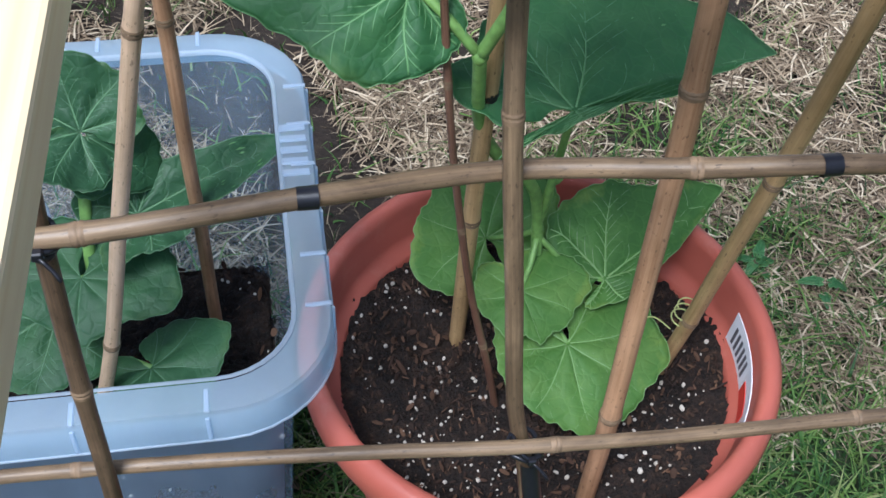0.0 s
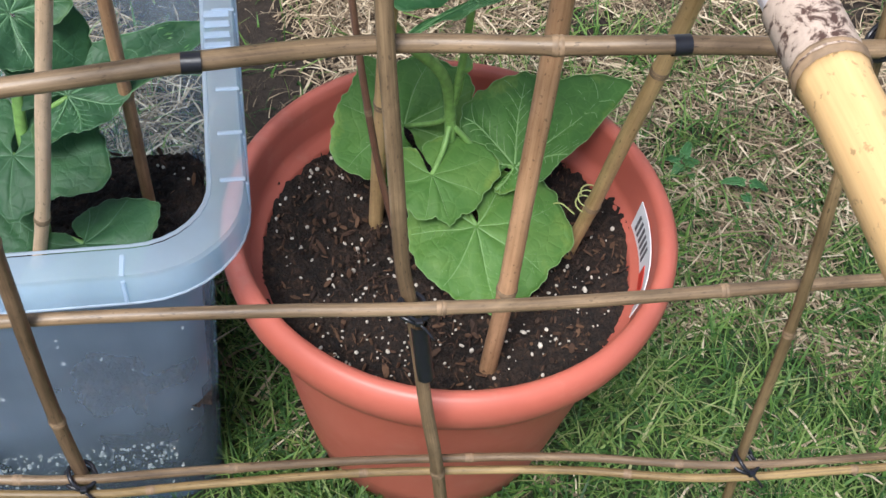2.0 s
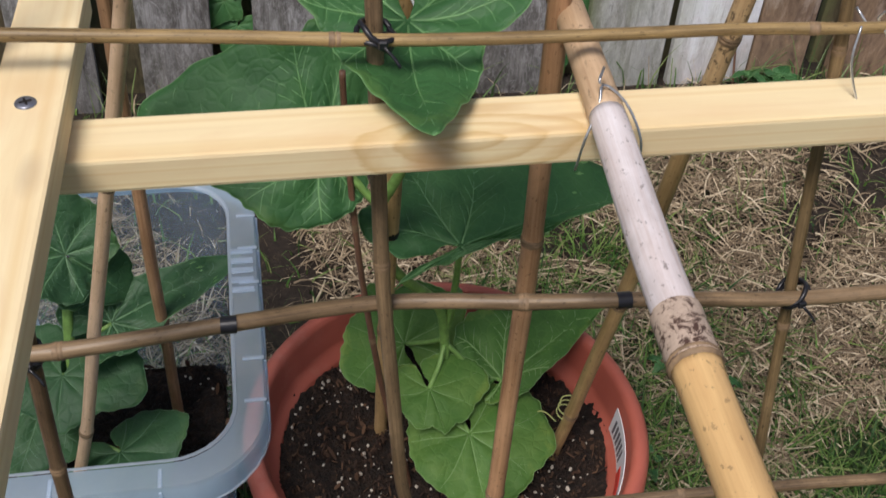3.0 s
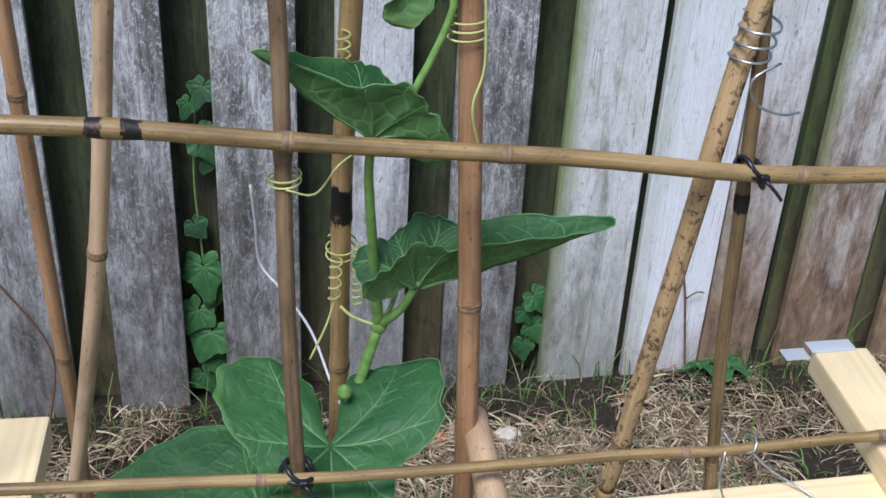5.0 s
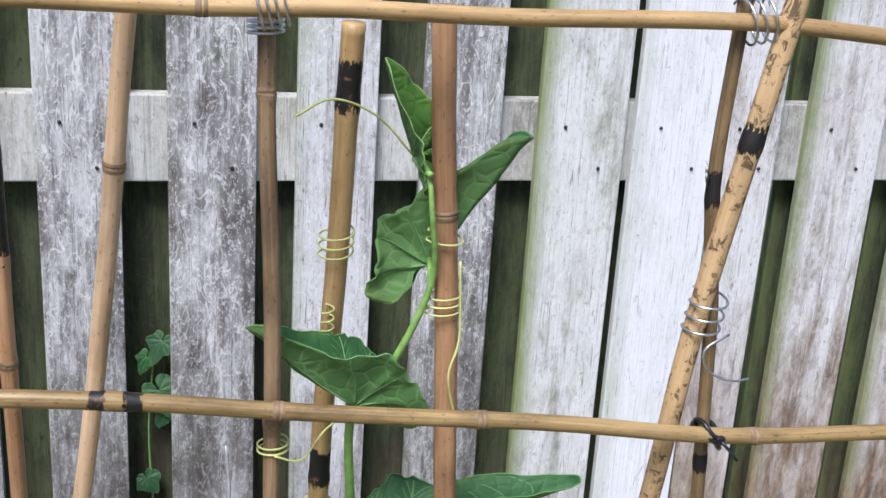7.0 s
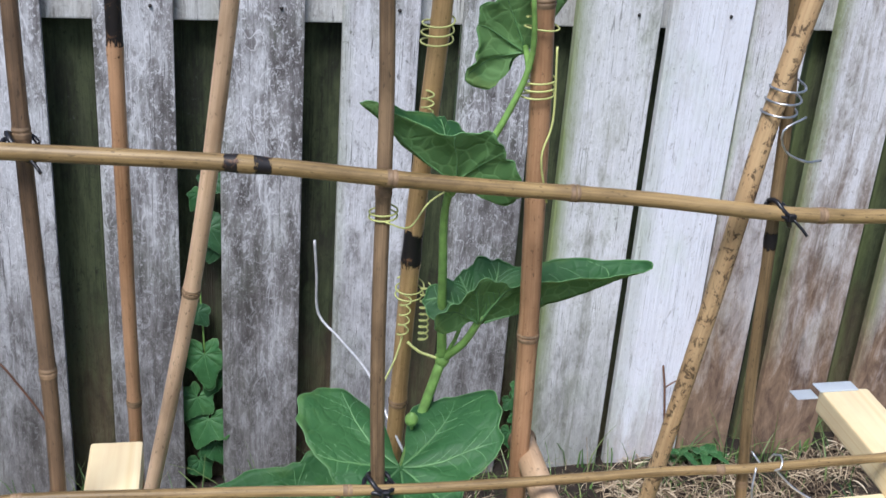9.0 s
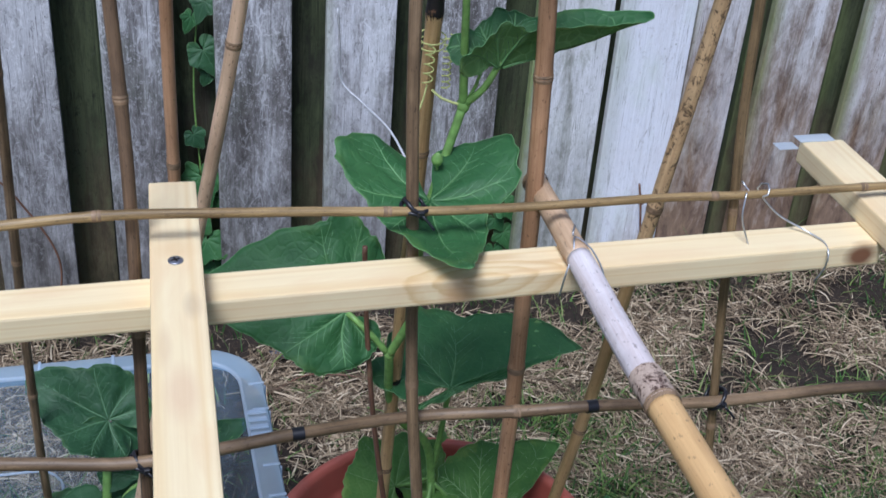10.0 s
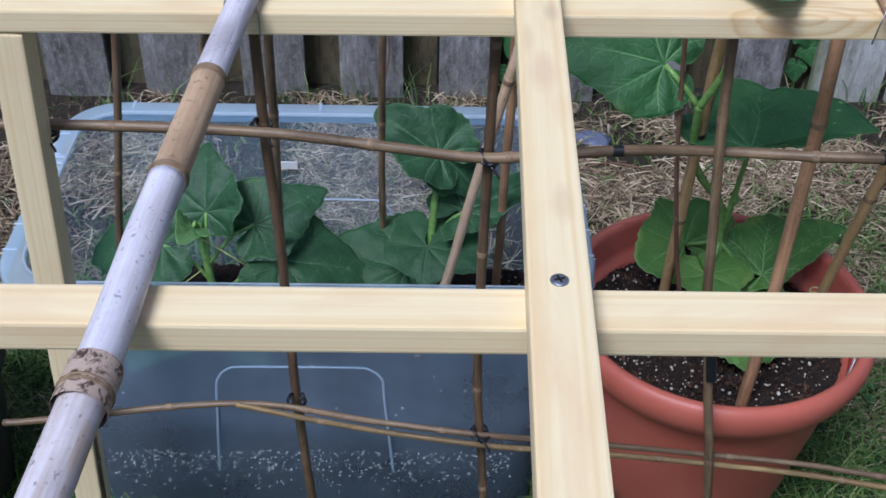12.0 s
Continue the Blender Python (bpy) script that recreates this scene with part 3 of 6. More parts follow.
def slab(bm, size, centre=(0, 0, 0), bevel=0.002, seg=2):
    g = bmesh.ops.create_cube(bm, size=1.0)
    bmesh.ops.scale(bm, vec=size, verts=g["verts"])
    bmesh.ops.translate(bm, vec=centre, verts=g["verts"])
    if bevel:
        es = list({e for v in g["verts"] for e in v.link_edges})
        bmesh.ops.bevel(bm, geom=es, offset=bevel, segments=seg, affect="EDGES", profile=0.6)


def along_line(line, d):
    for a, b in zip(line, line[1:]):
        s = (b - a).length
        if d <= s:
            return a.lerp(b, d / s), (b - a).normalized()
        d -= s
    return line[-1], (line[-1] - line[-2]).normalized()


def cane(pts, r0, r1, mat, label, nodes=(), black=(), group="trellis canes", name="bamboo_cane", second=None, sides=12, mottled=()):
    """A cane from its foot to its tip. nodes, black: distances along it of plain and scorched joints (a scorched one may give how far the char reaches down and up). second: (from, material) of each further stretch that looks different."""
    if group != "thick canes":
        r0, r1 = r0 * 0.76, r1 * 0.76
    line = spline(pts, 0.02)
    rnd = random.Random(int(abs(pts[0][0] * 7919 + pts[-1][0] * 104729 + pts[0][2] * 31) * 1000))
    length = sum((b - a).length for a, b in zip(line, line[1:]))
    char = {(d if isinstance(d, float) else d[0]): ((0.008, 0.012) if isinstance(d, float) else d[1:]) for d in black}
    joints = sorted([(d, 0) for d in nodes] + [(d, 1) for d in char] + [(d, 2) for d in mottled])
    if not joints:
        d = rnd.uniform(0.06, 0.2)
        while d < length - 0.03:
            joints.append((d, 0))
            d += rnd.uniform(0.15, 0.24)
    # a slight kink at each joint
    for i, q in enumerate(line[1:-1]):
        line[i + 1] = q + Vector((noise.noise(q * 7), noise.noise(q * 7 + Vector((9, 0, 0))), noise.noise(q * 7 + Vector((0, 9, 0))))) * 0.0016

    def rad(d):
        r = r0 + (r1 - r0) * d / length
        for j, _ in joints:
            r *= 1 + 0.10 * math.exp(-((d - j) / 0.006) ** 2)
        return r
    fine, d = [], 0.0
    n = max(4, int(length / 0.006))
    for i in range(n + 1):
        fine.append(along_line(line, length * i / n)[0])
    top = thing(name, fine[0], label, "cane", group)
    cuts = [(0.0, mat), *(second or [])]
    for k, (d0, mt) in enumerate(cuts):
        lo = int(n * d0 / length)
        hi = int(n * cuts[k + 1][0] / length) if k + 1 < len(cuts) else n
        bm = bmesh.new()
        tube(bm, fine[lo:hi + 1], lambda q, o=length * lo / n: rad(q + o), sides, True, rnd.random() * 5)
        part("culm", bm, mt, top)
    for j, dark in joints:
        q, tan = along_line(fine, j)
        r = rad(j)
        bm = bmesh.new()
        if dark == 2:
            line2 = [along_line(fine, j + 0.004 * i)[0] for i in range(-3, 6)]
            tube(bm, line2, lambda s, r=r: r * 1.006, sides, False)
            part("mottled_joint", bm, node_mottled, top, "joint speckled dark brown")
        elif dark:
            a, b = char[j]
            tube(bm, [along_line(fine, j - a + (a + b) * i / 10)[0] for i in range(11)], lambda s, j=j, a=a: rad(j - a + s) * 1.012, sides, False)
            uv = bm.loops.layers.uv.verify()
            for face in bm.faces:
                for lp in face.loops:
                    lp[uv].uv.y /= a + b
            part("scorched_joint", bm, node_scorched, top, "blackened joint")
        else:
            ring = ((-0.0062, 0.985), (-0.0045, 1.012), (-0.0026, 1.035), (-0.0014, 1.05), (-0.0003, 0.985), (0.0006, 0.985), (0.0016, 1.06), (0.0030, 1.03), (0.0048, 0.985))
            size = iter([k for _, k in ring])
            tube(bm, [q + tan * o * 0.6 for o, _ in ring], lambda s, r=r, size=size: r * next(size), sides, False)
            part("joint", bm, node_tan, top)
    return top


def timber(a, b, wide, high, mat, name, label, category="timber", up=(0, 0, 1), group=""):
    """A planed length of wood from a to b (centre line)."""
    a, b = Vector(a), Vector(b)
    x = (b - a).normalized()
    y = Vector(up).cross(x).normalized()
    z = x.cross(y)
    m = Matrix.Translation((a + b) / 2) @ Matrix((x, y, z)).transposed().to_4x4()
    bm = bmesh.new()
    slab(bm, ((b - a).length, wide, high), (0, 0, 0), 0.0022, 2)
    top = thing(name, (0, 0, 0), label, category, group)
    top.matrix_world = m
    bpy.context.view_layer.update()
    ob = part("length", bm, mat, top, smooth=False)
    ob.matrix_parent_inverse = Matrix.Identity(4)
    return top


def coil(centre, axis, r, turns, pitch, wire, start=0.0, n=18):
    """A helix of wire round an axis."""
    axis = Vector(axis).normalized()
    u = axis.orthogonal().normalized()
    v = axis.cross(u)
    return [Vector(centre) + axis * (pitch * i / n) + (u * math.cos(start + 2 * math.pi * i / n) + v * math.sin(start + 2 * math.pi * i / n)) * r for i in range(int(turns * n) + 1)]

# ---- ground sheet ----
GZ = 0.05


def ground_height(x, y):
    near = max(0.0, 1 - (x * x + y * y) / 40)
    q = Vector((x, y, 0))
    return GZ + near * (0.010 * noise.noise(q * 2.3) + 0.006 * noise.noise(q * 9)) - 0.004


def build_ground():
    axis = [-400, -120, -40, -12, -5, -3, -2]
    axis += [-1.6 + 0.035 * i for i in range(98)]
    axis += [2.0, 3, 5, 12, 40, 120, 400]
    bm = bmesh.new()
    grid = [[bm.verts.new((x, y, ground_height(x, y))) for x in axis] for y in axis]
    for j in range(len(axis) - 1):
        for i in range(len(axis) - 1):
            bm.faces.new((grid[j][i], grid[j][i + 1], grid[j + 1][i + 1], grid[j + 1][i]))
    ob = part("ground", bm, ground_mat, None)
    tagged(ob, "patchy garden lawn, worn to bare soil along the fence", "ground", kind="structure")


build_ground()

# ---- fence ----
FY = 0.965   # front face of the front boards
fence = thing("fence", (0, 1.0, GZ), "weathered wooden garden fence with peeling pale paint and gaps", "fence", kind="structure")


def board(x0, x1, mat, name, y, thick, z0, z1, lean=0.0):
    w = x1 - x0
    bm = bmesh.new()
    slab(bm, (w, thick, z1 - z0), (0, 0, (z1 - z0) / 2), 0.0025, 2)
    rnd = random.Random(int(x0 * 1000) + 5000)
    for v in bm.verts:
        q = Vector((v.co.x * 3, 0, v.co.z * 4 + x0 * 13))
        v.co.x += 0.002 * noise.noise(q)
    ob = part(name, bm, mat, fence, smooth=False)
    ob.matrix_parent_inverse = Matrix.Identity(4)
    ob.matrix_basis = fence.matrix_world.inverted() @ pose((x0 + x1) / 2, y + rnd.uniform(-0.002, 0.002), z0, 0, lean, 0)
    return ob


FRONT = [(-0.297, -0.175, fence_grey), (-0.105, 0.030, fence_grey), (0.091, 0.218, fence_pale), (0.292, 0.422, fence_grey),
         (0.486, 0.638, fence_white), (0.654, 0.808, fence_bright), (0.812, 0.922, fence_brown), (0.975, 1.122, fence_brown)]
x = -0.297
while x > -2.6:
    FRONT.append((x - 0.205, x - 0.205 + 0.131, fence_grey))
    x -= 0.205
x = 1.122
while x < 3.0:
    FRONT.append((x + 0.062, x + 0.062 + 0.138, fence_brown))
    x += 0.2
for x0, x1, mat in FRONT:
    board(x0, x1, mat, "fence_board", FY + 0.009, 0.018, GZ - 0.02, 1.85)
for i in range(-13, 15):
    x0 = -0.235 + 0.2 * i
    board(x0, x0 + 0.135, fence_back_shaded, "back_board", FY + 0.018 + 0.038 + 0.009, 0.018, GZ - 0.02, 1.84)
for z in (0.943, 1.62):
    bm = bmesh.new()
    slab(bm, (5.7, 0.036, 0.137), (0, 0, 0), 0.003, 2)
    ob = part("rail", bm, fence_rail, fence, smooth=False)
    ob.matrix_parent_inverse = Matrix.Identity(4)
    ob.matrix_basis = fence.matrix_world.inverted() @ pose(0.2, FY + 0.037, z + 0.0685)
# nail heads
for x0, x1, mat in FRONT:
    if -0.6 < x0 < 1.3:
        for f in (0.72, 0.3):
            bm = bmesh.new()
            bmesh.ops.create_uvsphere(bm, u_segments=8, v_segments=5, radius=0.0032)
            ob = part("nail", bm, node_black, fence)
            ob.matrix_parent_inverse = Matrix.Identity(4)
            ob.matrix_basis = fence.matrix_world.inverted() @ pose(x0 + (x1 - x0) * f, FY - 0.001, 0.97 + 0.07 * (f < 0.5))

# ---- timber frame ----
pine_back = pine("pine_back_beam", [(0.204, -0.019, -0.003, 0.017, 0.018, (0.6, 0.33, 0.15), 0.6), (0.240, 0.008, 0.0105, 0.030, 0.006, (0.62, 0.42, 0.21), 0.65), (0.285, -0.004, 0.0105, 0.045, 0.005, (0.62, 0.42, 0.21), 0.65), (0.265, -0.014, 0.0105, 0.035, 0.004, (0.64, 0.44, 0.23), 0.6), (-0.30, -0.004, 0.011, 0.03, 0.01, (0.7, 0.5, 0.28), 0.4), (0.553, -0.019, -0.001, 0.017, 0.013, (0.17, 0.065, 0.03), 0.95)], [(0.225, -0.020, 0.085, 0.030), (-0.52, 0.010, 0.10, 0.016)])
pine_front = pine("pine_front_beam")
pine_cross = pine("pine_cross", [(-0.14, 0.0, 0.012, 0.035, 0.014, (0.66, 0.45, 0.28), 0.55), (-0.31, 0.0, 0.012, 0.02, 0.02, (0.68, 0.48, 0.25), 0.5), (-0.235, 0.009, 0.011, 0.022, 0.008, (0.5, 0.38, 0.24), 0.5), (-0.19, -0.010, 0.011, 0.030, 0.006, (0.62, 0.44, 0.26), 0.45), (0.02, 0.006, 0.011, 0.025, 0.009, (0.6, 0.43, 0.25), 0.4)])
pine_leg = pine("pine_leg")
timber((-0.80, -0.262, 0.878), (0.345, -0.250, 0.878), 0.038, 0.021, pine_back, "rail_beam", "new planed pine batten across the cane trellis", group="frame battens")
timber((-0.95, -0.6405, 0.878), (0.42, -0.6415, 0.878), 0.036, 0.021, pine_front, "rail_beam", "new planed pine batten at the front of the frame", group="frame battens")
cross = timber((-0.2245, -0.130, 0.8995), (-0.252, -0.96, 0.8995), 0.037, 0.0215, pine_cross, "cross_batten", "pine cross batten screwed over two longer battens", group="frame battens")
timber((0.369, -0.118, 0.8995), (0.318, -0.96, 0.8995), 0.044, 0.0215, pine_front, "cross_batten", "pine cross batten with tape on its end", group="frame battens")
timber((-0.722, -0.262, 0.03), (-0.674, -0.262, 0.866), 0.030, 0.034, pine_leg, "frame_leg", "upright pine leg of the frame beside the box", up=(0, 1, 0), group="frame legs")
for sx, sy in ((-0.229, -0.252), (-0.2415, -0.641)):
    bm = bmesh.new()
    bmesh.ops.create_cone(bm, cap_ends=True, segments=20, radius1=0.0056, radius2=0.0056, depth=0.0024)
    bmesh.ops.bevel(bm, geom=bm.edges[:], offset=0.0006, segments=1, affect="EDGES")
    top = thing("screw", (sx, sy, 0.9102), "steel screw driven into the pine cross batten", "screw", "frame screws")
    ob = part("head", bm, screw_metal, top)
    ob.matrix_parent_inverse = Matrix.Identity(4)
    for a in (0, 90):
        bm = bmesh.new()
        slab(bm, (0.0062, 0.0012, 0.0006), (0, 0, 0.0013), 0)
        o2 = part("recess", bm, node_black, top, smooth=False)
        o2.matrix_parent_inverse = Matrix.Identity(4)
        o2.matrix_basis = pose(0, 0, 0, 0, 0, a + 20)
# clear tape on the end of the right cross batten
bm = bmesh.new()
slab(bm, (0.036, 0.014, 0.0012), (0.362, -0.1165, 0.9115), 0.0004, 1)
slab(bm, (0.020, 0.014, 0.0012), (0.337, -0.112, 0.9025), 0.0004, 1)
tagged(part("tape", bm, tape_mat, None, smooth=False), "scrap of clear plastic tape on a batten end", "tape")

# ---- canes: front grid uprights ----
cane([(0.035, -0.30, 0.03), (0.012, -0.274, 0.285), (-0.006, -0.259, 0.413), (-0.016, -0.246, 0.502), (-0.025, -0.243, 0.549), (-0.034, -0.238, 0.65), (-0.043, -0.231, 0.755), (-0.047, -0.221, 0.86), (-0.051, -0.210, 1.0), (-0.053, -0.198, 1.19), (-0.057, -0.188, 1.35), (-0.058, -0.183, 1.42)],
     0.0070, 0.0063, bamboo_grey, "weathered grey bamboo cane upright in the trellis", nodes=(0.14, 0.30, 0.74, 1.112, 1.3))
cane([(-0.235, -0.285, 0.03), (-0.249, -0.262, 0.27), (-0.260, -0.251, 0.40), (-0.262, -0.248, 0.54), (-0.262, -0.243, 0.72), (-0.257, -0.215, 0.93), (-0.262, -0.2, 1.1), (-0.266, -0.185, 1.25), (-0.268, -0.175, 1.36)],
     0.0068, 0.0065, bamboo_dark, "dark brown bamboo cane upright in the trellis")
cane([(-0.448, -0.226, 0.03), (-0.463, -0.218, 0.30), (-0.470, -0.212, 0.6), (-0.474, -0.215, 0.74), (-0.478, -0.218, 0.95), (-0.48, -0.2, 1.3)],
     0.0072, 0.0068, bamboo_dark, "dark stained bamboo cane upright in the trellis")
cane([(0.262, -0.305, 0.03), (0.259, -0.284, 0.253), (0.257, -0.276, 0.33), (0.253, -0.262, 0.5), (0.245, -0.243, 0.65), (0.237, -0.236, 0.74), (0.225, -0.227, 0.9), (0.217, -0.221, 1.0), (0.211, -0.218, 1.1), (0.206, -0.215, 1.2), (0.197, -0.213, 1.268), (0.199, -0.211, 1.34), (0.204, -0.209, 1.42)],
     0.0054, 0.0056, bamboo_umber, "olive brown bamboo cane upright in the trellis", nodes=(0.19, 0.44, 0.66, 0.88), black=((1.075, 0.008, 0.006), (1.243, 0.006, 0.018)))
cane([(-0.70, -0.29, 0.03), (-0.693, -0.27, 0.3), (-0.683, -0.262, 0.6), (-0.672, -0.25, 0.9), (-0.66, -0.24, 1.2)],
     0.006, 0.006, bamboo_dark, "thin dark bamboo cane beside the frame leg")
bm = bmesh.new()
tube(bm, [Vector((0.196, -0.216, 1.263)), Vector((0.192, -0.218, 1.276)), Vector((0.1895, -0.2185, 1.283)), Vector((0.186, -0.219, 1.291))], lambda d: 0.0032 - 0.07 * d, 8)
part("broken_side_shoot", bm, node_scorched, [o for o in scene.objects if o.get("label", "").startswith("olive brown bamboo")][0], "snapped black side shoot")
# ---- canes standing in the pot ----
cane([(0.066, -0.174, 0.29), (0.072, -0.172, 0.6), (0.069, -0.168, 0.9), (0.061, -0.166, 1.1), (0.044, -0.163, 1.366)],
     0.0098, 0.0095, bamboo_tan, "orange tan bamboo cane standing in the pot", nodes=(0.135, 0.43, 0.715, 0.955))
cane([(0.163, -0.050, 0.29), (0.176, -0.113, 0.6), (0.185, -0.172, 0.9), (0.189, -0.208, 1.1), (0.197, -0.217, 1.2), (0.232, -0.222, 1.42)],
     0.0085, 0.0088, bamboo_gold, "golden bamboo cane with dark mottling, standing in the pot", nodes=(0.11, 0.30, 0.6), black=(1.03,), second=[(0.55, bamboo_spotted)])
cane([(-0.008, 0.0, 0.29), (-0.010, -0.043, 0.6), (-0.010, -0.086, 0.9), (-0.009, -0.114, 1.1), (-0.004, -0.146, 1.352)],
     0.0088, 0.0092, bamboo_gold, "bamboo cane scorched black in places, in the pot", nodes=(0.2, 0.62), black=(0.33, (0.755, 0.006, 0.028), (1.022, 0.003, 0.03)))
cane([(0.014, -0.081, 0.30), (0.0, -0.078, 0.38), (-0.020, -0.075, 0.48), (-0.037, -0.073, 0.6), (-0.050, -0.070, 0.75), (-0.052, -0.07, 0.80)],
     0.0042, 0.0032, twig_bark, "thin brown twig stuck in the pot soil", nodes=(0.1, 0.23, 0.36), name="twig_stake", group="")
# ---- canes standing in the box ----
cane([(-0.334, 0.004, 0.20), (-0.2905, -0.014, 0.385), (-0.247, -0.030, 0.6), (-0.187, -0.070, 0.9), (-0.156, -0.1, 1.1), (-0.128, -0.14, 1.36)],
     0.0082, 0.008, bamboo_pale, "pale tan bamboo cane leaning in the plastic box", nodes=(0.17, 0.5, 0.83, 1.09))
cane([(-0.220, 0.11, 0.20), (-0.218, 0.048, 0.6), (-0.218, 0.010, 0.9), (-0.217, -0.016, 1.1), (-0.217, -0.04, 1.34)],
     0.0078, 0.0078, bamboo_tan, "brown bamboo cane standing in the plastic box", nodes=(0.22, 0.44, 0.66, 0.9), black=((0.98, 0.004, 0.085),))
cane([(-0.381, 0.14, 0.20), (-0.375, 0.075, 0.6), (-0.363, 0.018, 0.9), (-0.352, -0.02, 1.1), (-0.345, -0.05, 1.3)],
     0.0064, 0.0062, bamboo_grey, "slim bamboo cane standing in the plastic box")
cane([(-0.522, 0.08, 0.20), (-0.494, -0.026, 0.6), (-0.478, -0.11, 0.9), (-0.468, -0.17, 1.1), (-0.462, -0.19, 1.3)],
     0.0072, 0.0070, bamboo_grey, "brown bamboo cane leaning in the plastic box")
cane([(-0.742, 0.04, 0.20), (-0.717, 0.03, 0.395), (-0.692, 0.022, 0.554), (-0.671, 0.015, 0.70), (-0.645, -0.01, 0.9), (-0.62, -0.06, 1.25)],
     0.0066, 0.006, bamboo_dark, "dark speckled bamboo cane in the plastic box")
cane([(-0.645, 0.262, 0.03), (-0.632, 0.260, 0.5), (-0.617, 0.235, 0.62), (-0.59, 0.17, 0.9), (-0.565, 0.09, 1.25)],
     0.0062, 0.006, bamboo_grey, "slim bamboo cane behind the plastic box")
# ---- canes across ----
cane([(-0.80, -0.240, 0.346), (-0.60, -0.238, 0.374), (-0.493, -0.238, 0.378), (-0.382, -0.248, 0.364), (-0.307, -0.257, 0.360), (-0.255, -0.261, 0.356), (-0.172, -0.256, 0.342), (-0.02, -0.252, 0.320), (0.112, -0.263, 0.314), (0.262, -0.286, 0.312), (0.40, -0.290, 0.304), (0.50, -0.293, 0.302)],
     0.0052, 0.0042, bamboo_grey, "thin bamboo cane tied low across the trellis")
cane([(-0.53, -0.246, 0.386), (-0.382, -0.256, 0.358), (-0.255, -0.269, 0.348), (-0.172, -0.263, 0.333), (-0.02, -0.2585, 0.312), (0.112, -0.27, 0.305), (0.262, -0.292, 0.303), (0.5, -0.299, 0.294)],
     0.0042, 0.0048, bamboo_olive, "second thin cane laid beside the low cross cane")
cane([(-0.42, -0.240, 0.53), (-0.274, -0.238, 0.523), (-0.12, -0.250, 0.527), (-0.018, -0.2565, 0.524), (0.12, -0.253, 0.512), (0.255, -0.2515, 0.504), (0.322, -0.250, 0.500), (0.52, -0.25, 0.49)],
     0.0056, 0.0066, bamboo_grey, "pale bamboo cane tied across in front of the pot", nodes=(0.14, 0.42, 0.62, 0.83))
cane([(-0.73, -0.240, 0.752), (-0.582, -0.240, 0.750), (-0.468, -0.237, 0.744), (-0.348, -0.247, 0.735), (-0.262, -0.2535, 0.729), (-0.142, -0.247, 0.735), (-0.043, -0.2215, 0.718), (0.05, -0.236, 0.723), (0.114, -0.246, 0.729), (0.179, -0.246, 0.723), (0.24, -0.2475, 0.719), (0.376, -0.247, 0.717), (0.5, -0.247, 0.708)],
     0.0068, 0.0072, bamboo_grey, "weathered bamboo cane tied across the trellis", nodes=(0.12, 0.36, 0.49, 0.79))
cane([(-0.52, -0.229, 0.922), (-0.345, -0.229, 0.934), (-0.26, -0.229, 0.937), (-0.153, -0.229, 0.933), (-0.047, -0.2285, 0.925), (0.05, -0.229, 0.923), (0.157, -0.231, 0.923), (0.222, -0.236, 0.923), (0.30, -0.233, 0.922), (0.40, -0.232, 0.921)],
     0.0052, 0.0046, bamboo_olive, "slim bamboo cane laid across over the battens", nodes=(0.24, 0.45, 0.72, 0.86))
cane([(-0.55, -0.208, 1.176), (-0.295, -0.210, 1.165), (-0.144, -0.217, 1.157), (-0.051, -0.2145, 1.145), (0.1, -0.218, 1.132), (0.216, -0.2305, 1.1225), (0.32, -0.230, 1.1185), (0.45, -0.23, 1.116)],
     0.0068, 0.0066, bamboo_olive, "yellow brown bamboo cane tied across the trellis", nodes=(0.2, 0.502, 0.62, 0.79), black=((0.409, 0.010, 0.0), (0.417, 0.0, 0.011)))
cane([(-0.24, -0.204, 1.368), (-0.086, -0.202, 1.366), (-0.016, -0.204, 1.367), (0.075, -0.206, 1.365), (0.203, -0.221, 1.369), (0.301, -0.220, 1.362), (0.45, -0.22, 1.352)],
     0.0066, 0.0062, bamboo_gold, "bamboo cane wired across near the cane tops", nodes=(0.15, 0.54))
# ---- thick canes laid over the battens ----
cane([(0.050, -0.90, 0.902), (0.053, -0.67, 0.9005), (0.062, -0.43, 0.8995), (0.078, -0.146, 0.8985)],
     0.0122, 0.0098, bamboo_thick, "thick golden cane with a bleached, speckled end", nodes=(0.448, 0.765), mottled=(0.458,), second=[(0.452, bamboo_bleached), (0.632, bamboo_tip)], group="thick canes", sides=16)
cane([(-0.507, -0.95, 0.903), (-0.495, -0.706, 0.9005), (-0.480, -0.410, 0.900), (-0.467, -0.21, 0.8995)],
     0.0128, 0.0115, bamboo_bleached_plain, "thick grey bleached cane laid over the battens", nodes=(0.225, 0.42, 0.545, 0.70), mottled=(0.225,), second=[(0.225, bamboo_silver), (0.42, bamboo_tip), (0.545, bamboo_silver)], group="thick canes", sides=16)


